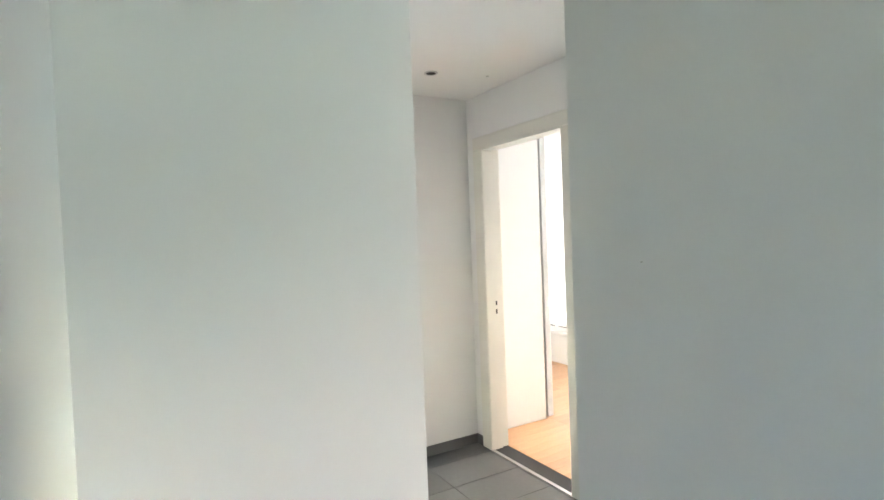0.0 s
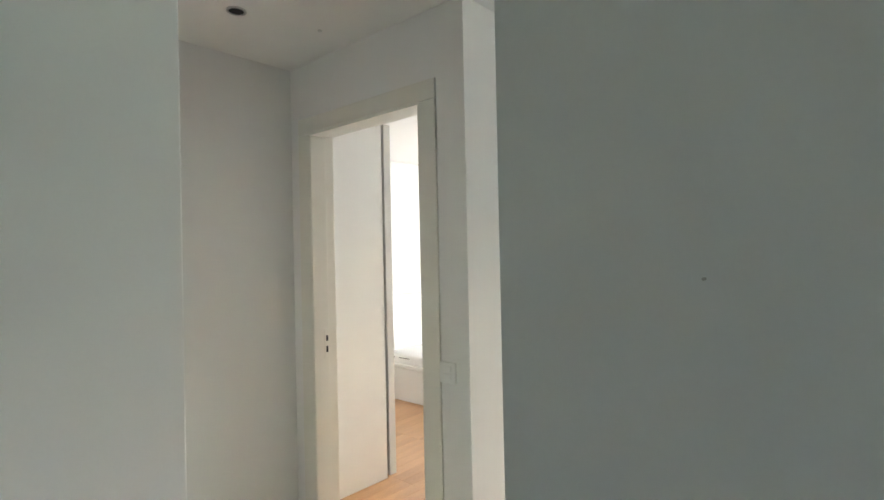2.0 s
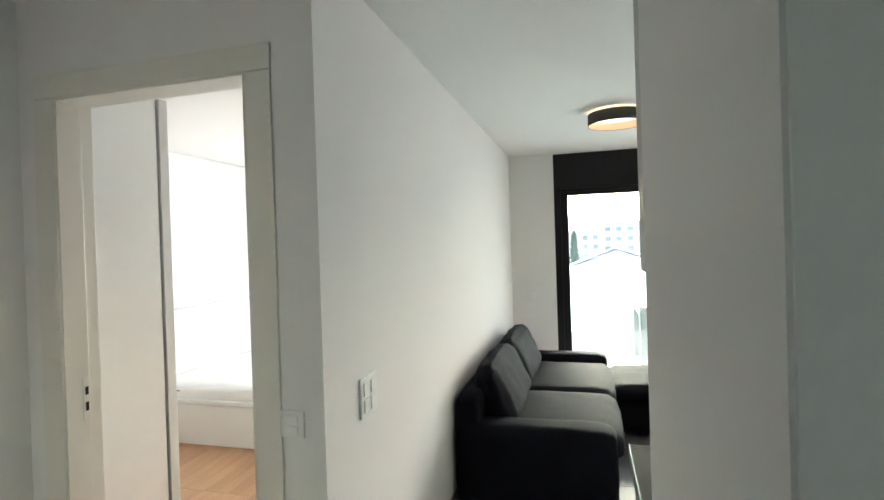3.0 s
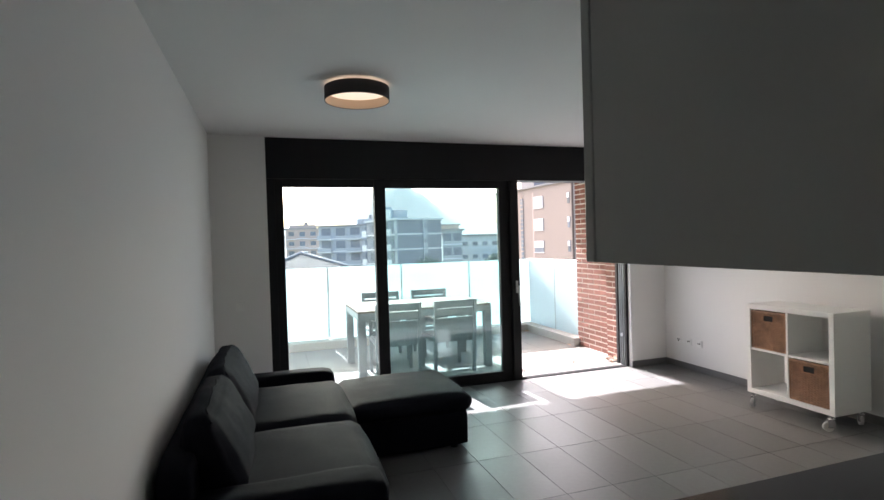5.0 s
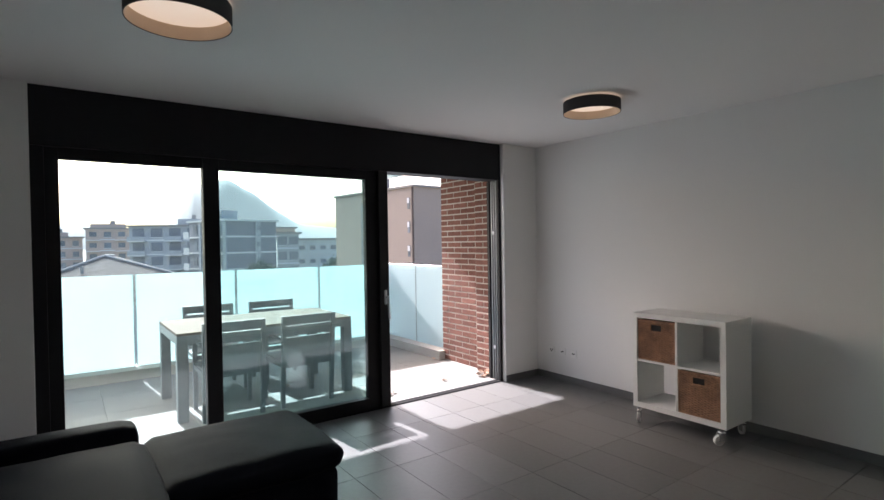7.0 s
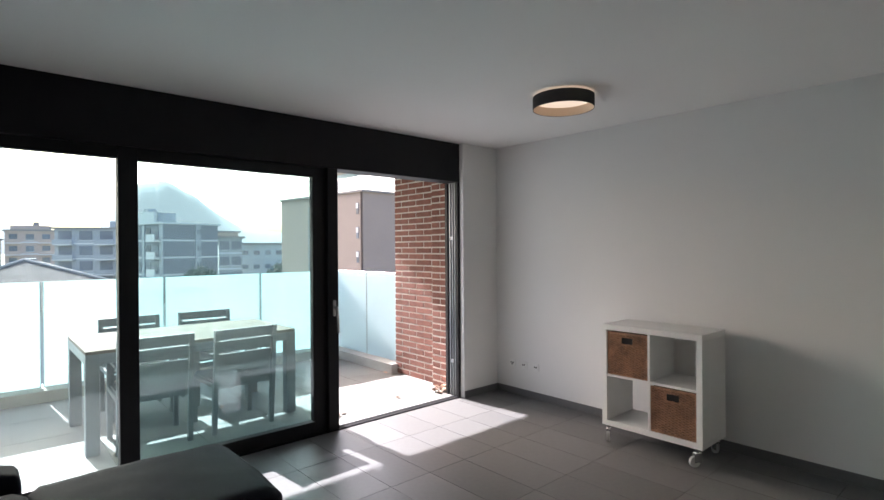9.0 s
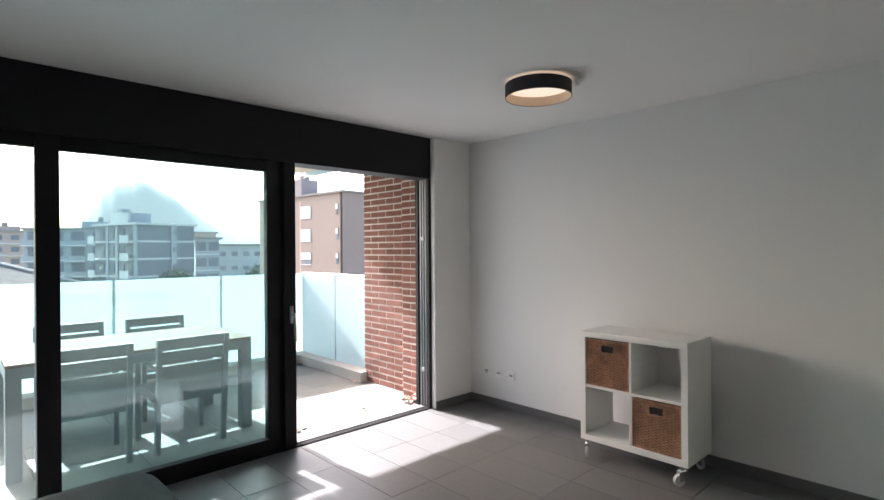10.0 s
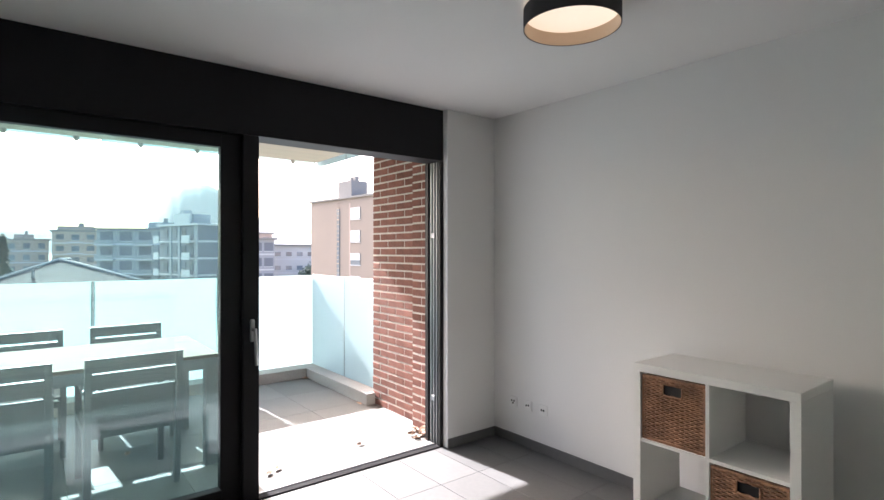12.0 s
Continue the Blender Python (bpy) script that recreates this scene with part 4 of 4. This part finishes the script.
def hip_roof_house(cx, cy, top, half_x, half_y, drop):
    t = thing("house", "low house with a hipped grey tile roof", "house")
    v = [(cx - half_x, cy - half_y, top - drop), (cx + half_x, cy - half_y, top - drop), (cx + half_x, cy + half_y, top - drop), (cx - half_x, cy + half_y, top - drop), (cx - 0.4, cy, top), (cx + 0.4, cy + 1, top)]
    bm = bmesh.new()
    q = [bm.verts.new(c) for c in v]
    for f in ((0, 1, 5, 4), (1, 2, 5), (2, 3, 4, 5), (3, 0, 4), (3, 2, 1, 0)):
        bm.faces.new([q[i] for i in f])
    part("roof", bm, ROOFTILE, t)
    part("wall", box(cx - half_x + 0.8, cx + half_x - 0.8, cy - half_y + 0.8, cy + half_y - 0.8, GROUND, top - drop - 0.01), PALE, t)
    for a in (0, 1):
        part("hip_cap", rod(v[a], v[4], 0.16, 6), ROOFING, t)
    part("hip_cap", rod(v[4], v[5], 0.16, 6), ROOFING, t)
    part("vent_pipe", rod((cx - 2.2, cy - 3.4, top - 2.0), (cx - 2.2, cy - 3.4, top - 0.75), 0.13, 8), ROOFING, t)
    return t


hip_roof_house(4.1, 52.7, 0.72, 10.5, 9.0, 3.6)


def fir(x, y, height, spread, seed):
    t = thing("fir_tree", "dark fir tree between the houses", "tree", pose(x, y, GROUND))
    rng = random.Random(seed)
    part("trunk", tube(0, 0, 0, height, 0.3, 0.03, n=8), BARK, t)
    verts, faces = [], []
    for i in range(1500):
        u = rng.random() ** 0.7
        z = height * (0.12 + 0.87 * u)
        reach = spread * (1 - u) + 0.15
        a = rng.random() * 2 * math.pi
        r = reach * (0.25 + 0.75 * rng.random()) * (0.8 + 0.2 * math.sin(z * 5))
        s = 0.35 + 0.3 * rng.random()
        c = Vector((r * math.cos(a), r * math.sin(a), z - 0.25 * r))
        out = Vector((math.cos(a), math.sin(a), -0.45)).normalized() * s
        side = Vector((-math.sin(a), math.cos(a), 0)) * s * 0.4
        k = len(verts)
        verts += [tuple(c - side), tuple(c + out), tuple(c + side), tuple(c - out * 0.4 + Vector((0, 0, 0.12)))]
        faces += [(k, k + 1, k + 2), (k, k + 2, k + 3)]
    me = bpy.data.meshes.new("crown")
    me.from_pydata(verts, [], faces)
    me.materials.append(NEEDLE)
    ob = new("crown", me)
    ob.parent = t


fir(-1.3, 88, 13.8, 2.9, 3)
fir(-4.2, 95, 12.8, 3.0, 4)


def broadleaf(x, y, height, seed):
    t = thing("tree", "bare-edged round tree in front of the far flats", "tree", pose(x, y, GROUND))
    rng = random.Random(seed)
    tr = tube(0, 0, 0, height * 0.5, 0.3, 0.15, n=8)
    for i in range(6):
        a = rng.random() * 6.28
        rod((0, 0, height * 0.4), (1.5 * math.cos(a), 1.5 * math.sin(a), height * 0.75), 0.08, 6, bm=tr)
    part("trunk", tr, BARK, t)
    verts, faces = [], []
    for i in range(1400):
        d = Vector((rng.gauss(0, 1), rng.gauss(0, 1), rng.gauss(0, 0.8))).normalized() * (rng.random() ** 0.4)
        lump = 1 + 0.35 * noise.noise(d * 2.5 + Vector((seed, 0, 0)))
        c = Vector((d.x * 2.6, d.y * 2.6, d.z * 2.2)) * lump + Vector((0, 0, height * 0.75))
        u = Vector((rng.gauss(0, 1), rng.gauss(0, 1), rng.gauss(0, 1))).normalized() * 0.28
        v = u.orthogonal().normalized() * 0.2
        k = len(verts)
        verts += [tuple(c - u), tuple(c + v), tuple(c + u), tuple(c - v)]
        faces.append((k, k + 1, k + 2, k + 3))
    me = bpy.data.meshes.new("crown")
    me.from_pydata(verts, [], faces)
    me.materials.append(NEEDLE)
    ob = new("crown", me)
    ob.parent = t


for i, (x, y, h) in enumerate(((27.5, 85, 8.8), (46, 95, 9.0))):
    broadleaf(x, y, h, i + 1)


def mountain(name, label, az, dist, height, left, right, shape):
    """A ridge seen across the valley; shape gives the outline as a function of -1..1."""
    bm = bmesh.new()
    n, rows = 140, 10
    grid = []
    for j in range(rows + 1):
        row = []
        for i in range(n + 1):
            u = -1 + 2 * i / n
            a = radians(az + (left if u < 0 else right) * abs(u) * (-1 if u < 0 else 1))
            f = j / rows
            h = height * shape(u) * math.sin(f * math.pi / 2) + 9 * noise.noise(Vector((u * 9, 0.0, az))) * f
            d = dist + 350 * f
            row.append(bm.verts.new((d * math.sin(a), d * math.cos(a), GROUND + h)))
        grid.append(row)
    for j in range(rows):
        for i in range(n):
            bm.faces.new((grid[j][i], grid[j][i + 1], grid[j + 1][i + 1], grid[j + 1][i]))
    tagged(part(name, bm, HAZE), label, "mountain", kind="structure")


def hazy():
    """Far wooded slopes; an even emission stands in for kilometres of lit air."""
    m, nt, p = nodes_of("haze_glow_mountain")
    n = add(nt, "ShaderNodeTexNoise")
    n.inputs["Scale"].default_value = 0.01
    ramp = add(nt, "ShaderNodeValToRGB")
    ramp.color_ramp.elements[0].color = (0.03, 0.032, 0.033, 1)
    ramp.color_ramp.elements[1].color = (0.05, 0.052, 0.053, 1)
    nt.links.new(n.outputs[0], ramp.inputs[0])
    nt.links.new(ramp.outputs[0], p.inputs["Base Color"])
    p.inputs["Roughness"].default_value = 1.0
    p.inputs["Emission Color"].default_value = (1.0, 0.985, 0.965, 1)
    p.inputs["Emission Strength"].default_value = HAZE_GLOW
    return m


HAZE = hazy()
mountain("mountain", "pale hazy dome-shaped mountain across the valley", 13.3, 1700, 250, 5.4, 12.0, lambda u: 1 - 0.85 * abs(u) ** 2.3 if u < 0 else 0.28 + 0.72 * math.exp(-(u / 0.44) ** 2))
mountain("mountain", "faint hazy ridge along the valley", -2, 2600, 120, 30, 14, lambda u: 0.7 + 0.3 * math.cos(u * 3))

# ---- brick pier beside the balcony ----
def pier_core():
    """The mortar body stands a few millimetres behind the brick faces."""
    return box(4.465, 4.80, 0.244, 0.58, -0.005, 2.519, bm=box(4.5355, 4.80, 0.58, 1.338, -0.005, 2.519))


pier = structure("wall_pier", pier_core(), MORTAR, "red brick wall pier with pale mortar joints at the balcony end", "wall")
COURSE = 0.0675
brick_mesh = {}


def brick(x, y0, y1, z0, seed):
    key = (round(y1 - y0, 3), seed % 5)
    if key not in brick_mesh:
        rng = random.Random(seed % 5 * 17 + int(key[0] * 1000))
        bm = box(0, 0.06, 0, y1 - y0, 0, COURSE - 0.015, bevel=0.003, seg=1)
        for v in bm.verts:
            v.co += Vector((rng.uniform(-0.0012, 0.0012), rng.uniform(-0.001, 0.001), rng.uniform(-0.001, 0.001)))
        me = bpy.data.meshes.new("brick")
        bm.to_mesh(me)
        bm.free()
        me.materials.append(BRICK)
        brick_mesh[key] = me
    ob = new("brick", brick_mesh[key])
    ob.location = (x, y0, z0)
    ob.parent = pier


k = 0
for c in range(37):
    z = 0.004 + c * COURSE
    far, near = 1.345, 0.25
    # running bond on the face towards the balcony
    for face_x, a0, a1 in ((4.531, 0.578, far), (4.4605, near, 0.585)):
        y = a1 - (0.135 if c % 2 else 0.27)
        cuts = [a1]
        while y > a0 + 0.06:
            cuts.append(y)
            y -= 0.27
        cuts.append(a0)
        for e, a in zip(cuts[:-1], cuts[1:]):
            brick(face_x + 0.002 * math.sin(k * 2.3), a + 0.0065, e - 0.0065, z, k)
            k += 1

# dry leaves blown against the pier foot and the kerb
rng = random.Random(11)
leaf_me = []
for s in range(4):
    bm = bmesh.new()
    pts = [bm.verts.new((0.03 * math.cos(a) * (1 + 0.3 * rng.random()), 0.018 * math.sin(a) * (1 + 0.4 * rng.random()), 0.006 + 0.012 * rng.random())) for a in [i * math.pi / 4 for i in range(8)]]
    mid_v = bm.verts.new((0, 0, 0.002))
    for i in range(8):
        bm.faces.new((pts[i], pts[(i + 1) % 8], mid_v))
    me = bpy.data.meshes.new("dry_leaf")
    bm.to_mesh(me)
    bm.free()
    me.materials.append(LEAF)
    leaf_me.append(me)
spots = [(4.40 + rng.gauss(0, 0.05), 0.34 + rng.gauss(0, 0.05), 0.004 + 0.05 * rng.random() * rng.random()) for _ in range(30)]
spots = [(min(x, 4.5), y, z) for x, y, z in spots]
spots += [(4.38 + 0.06 * rng.random(), 2.6 + 0.05 * rng.random(), 0.003) for _ in range(5)] + [(4.40, 1.37, 0.004), (3.18, 0.36, 0.003), (3.25, 0.40, 0.003), (3.9, 0.45, 0.003), (2.5, 1.3, 0.003)]
for i, (x, y, z) in enumerate(spots):
    ob = new("dry_leaf", leaf_me[i % 4])
    ob.matrix_basis = pose(x, y, z, rng.uniform(-25, 25), rng.uniform(-25, 25), rng.uniform(0, 360)) if z > 0.004 else pose(x, y, z, 0, 0, rng.uniform(0, 360))
    tagged(ob, "curled dry brown leaf on the balcony floor", "leaf", group="dry leaves")

# ---- floor tiles ----
tile_mesh = {}


def lay(parent, name, x0, x1, y0, y1, ox, oy, px, py, joint, z0, z1, material, offset=0.0):
    """Lay a grid of pieces of pitch px by py, cut at the borders; offset shifts each second row."""
    j0, j1 = math.floor((y0 - oy) / py), math.ceil((y1 - oy) / py)
    for j in range(j0, j1):
        sx = ox + (offset * px if j % 2 else 0.0)
        for i in range(math.floor((x0 - sx) / px), math.ceil((x1 - sx) / px)):
            a, e = max(x0, sx + i * px) + joint / 2, min(x1, sx + (i + 1) * px) - joint / 2
            c, d = max(y0, oy + j * py) + joint / 2, min(y1, oy + (j + 1) * py) - joint / 2
            if e - a < 0.012 or d - c < 0.012:
                continue
            key = (name, round(e - a, 3), round(d - c, 3))
            if key not in tile_mesh:
                bm = box(0, e - a, 0, d - c, z0, z1)
                me = bpy.data.meshes.new(name)
                bm.to_mesh(me)
                bm.free()
                me.materials.append(material)
                tile_mesh[key] = me
            ob = new(name, tile_mesh[key])
            ob.location = (a, c, 0)
            ob.parent = parent


TX, TY, TP, TQ = 2.09, -1.066, 0.3135, 0.623
lay(floor, "tile", 0, W, -4.294, 0.05, TX, TY, TP, TQ, 0.0032, -0.004, 0.0, TILE)
lay(floor, "tile", 0.92, W, -4.722, -4.294, TX, TY, TP, TQ, 0.0032, -0.004, 0.0, TILE)
lay(floor, "tile", -1.222, 0.92, -5.426, -4.294, TX, TY, TP, TQ, 0.0032, -0.004, 0.0, TILE)
lay(floor, "tile", 0.12, 4.0, -6.58, -5.426, TX, TY, TP, TQ, 0.0032, -0.004, 0.0, TILE)
lay(balcony, "paving_tile", -0.6, 4.75, 0.24, 2.68, 0.3, 0.24, 0.61, 0.61, 0.004, -0.012, 0.0, PAVER)
lay(bed_floor, "plank", -2.90, -0.15, -4.15, -2.0, -3.0, -4.15, 0.09, 0.62, 0.0015, -0.012, -0.002, WOOD, 0.0)
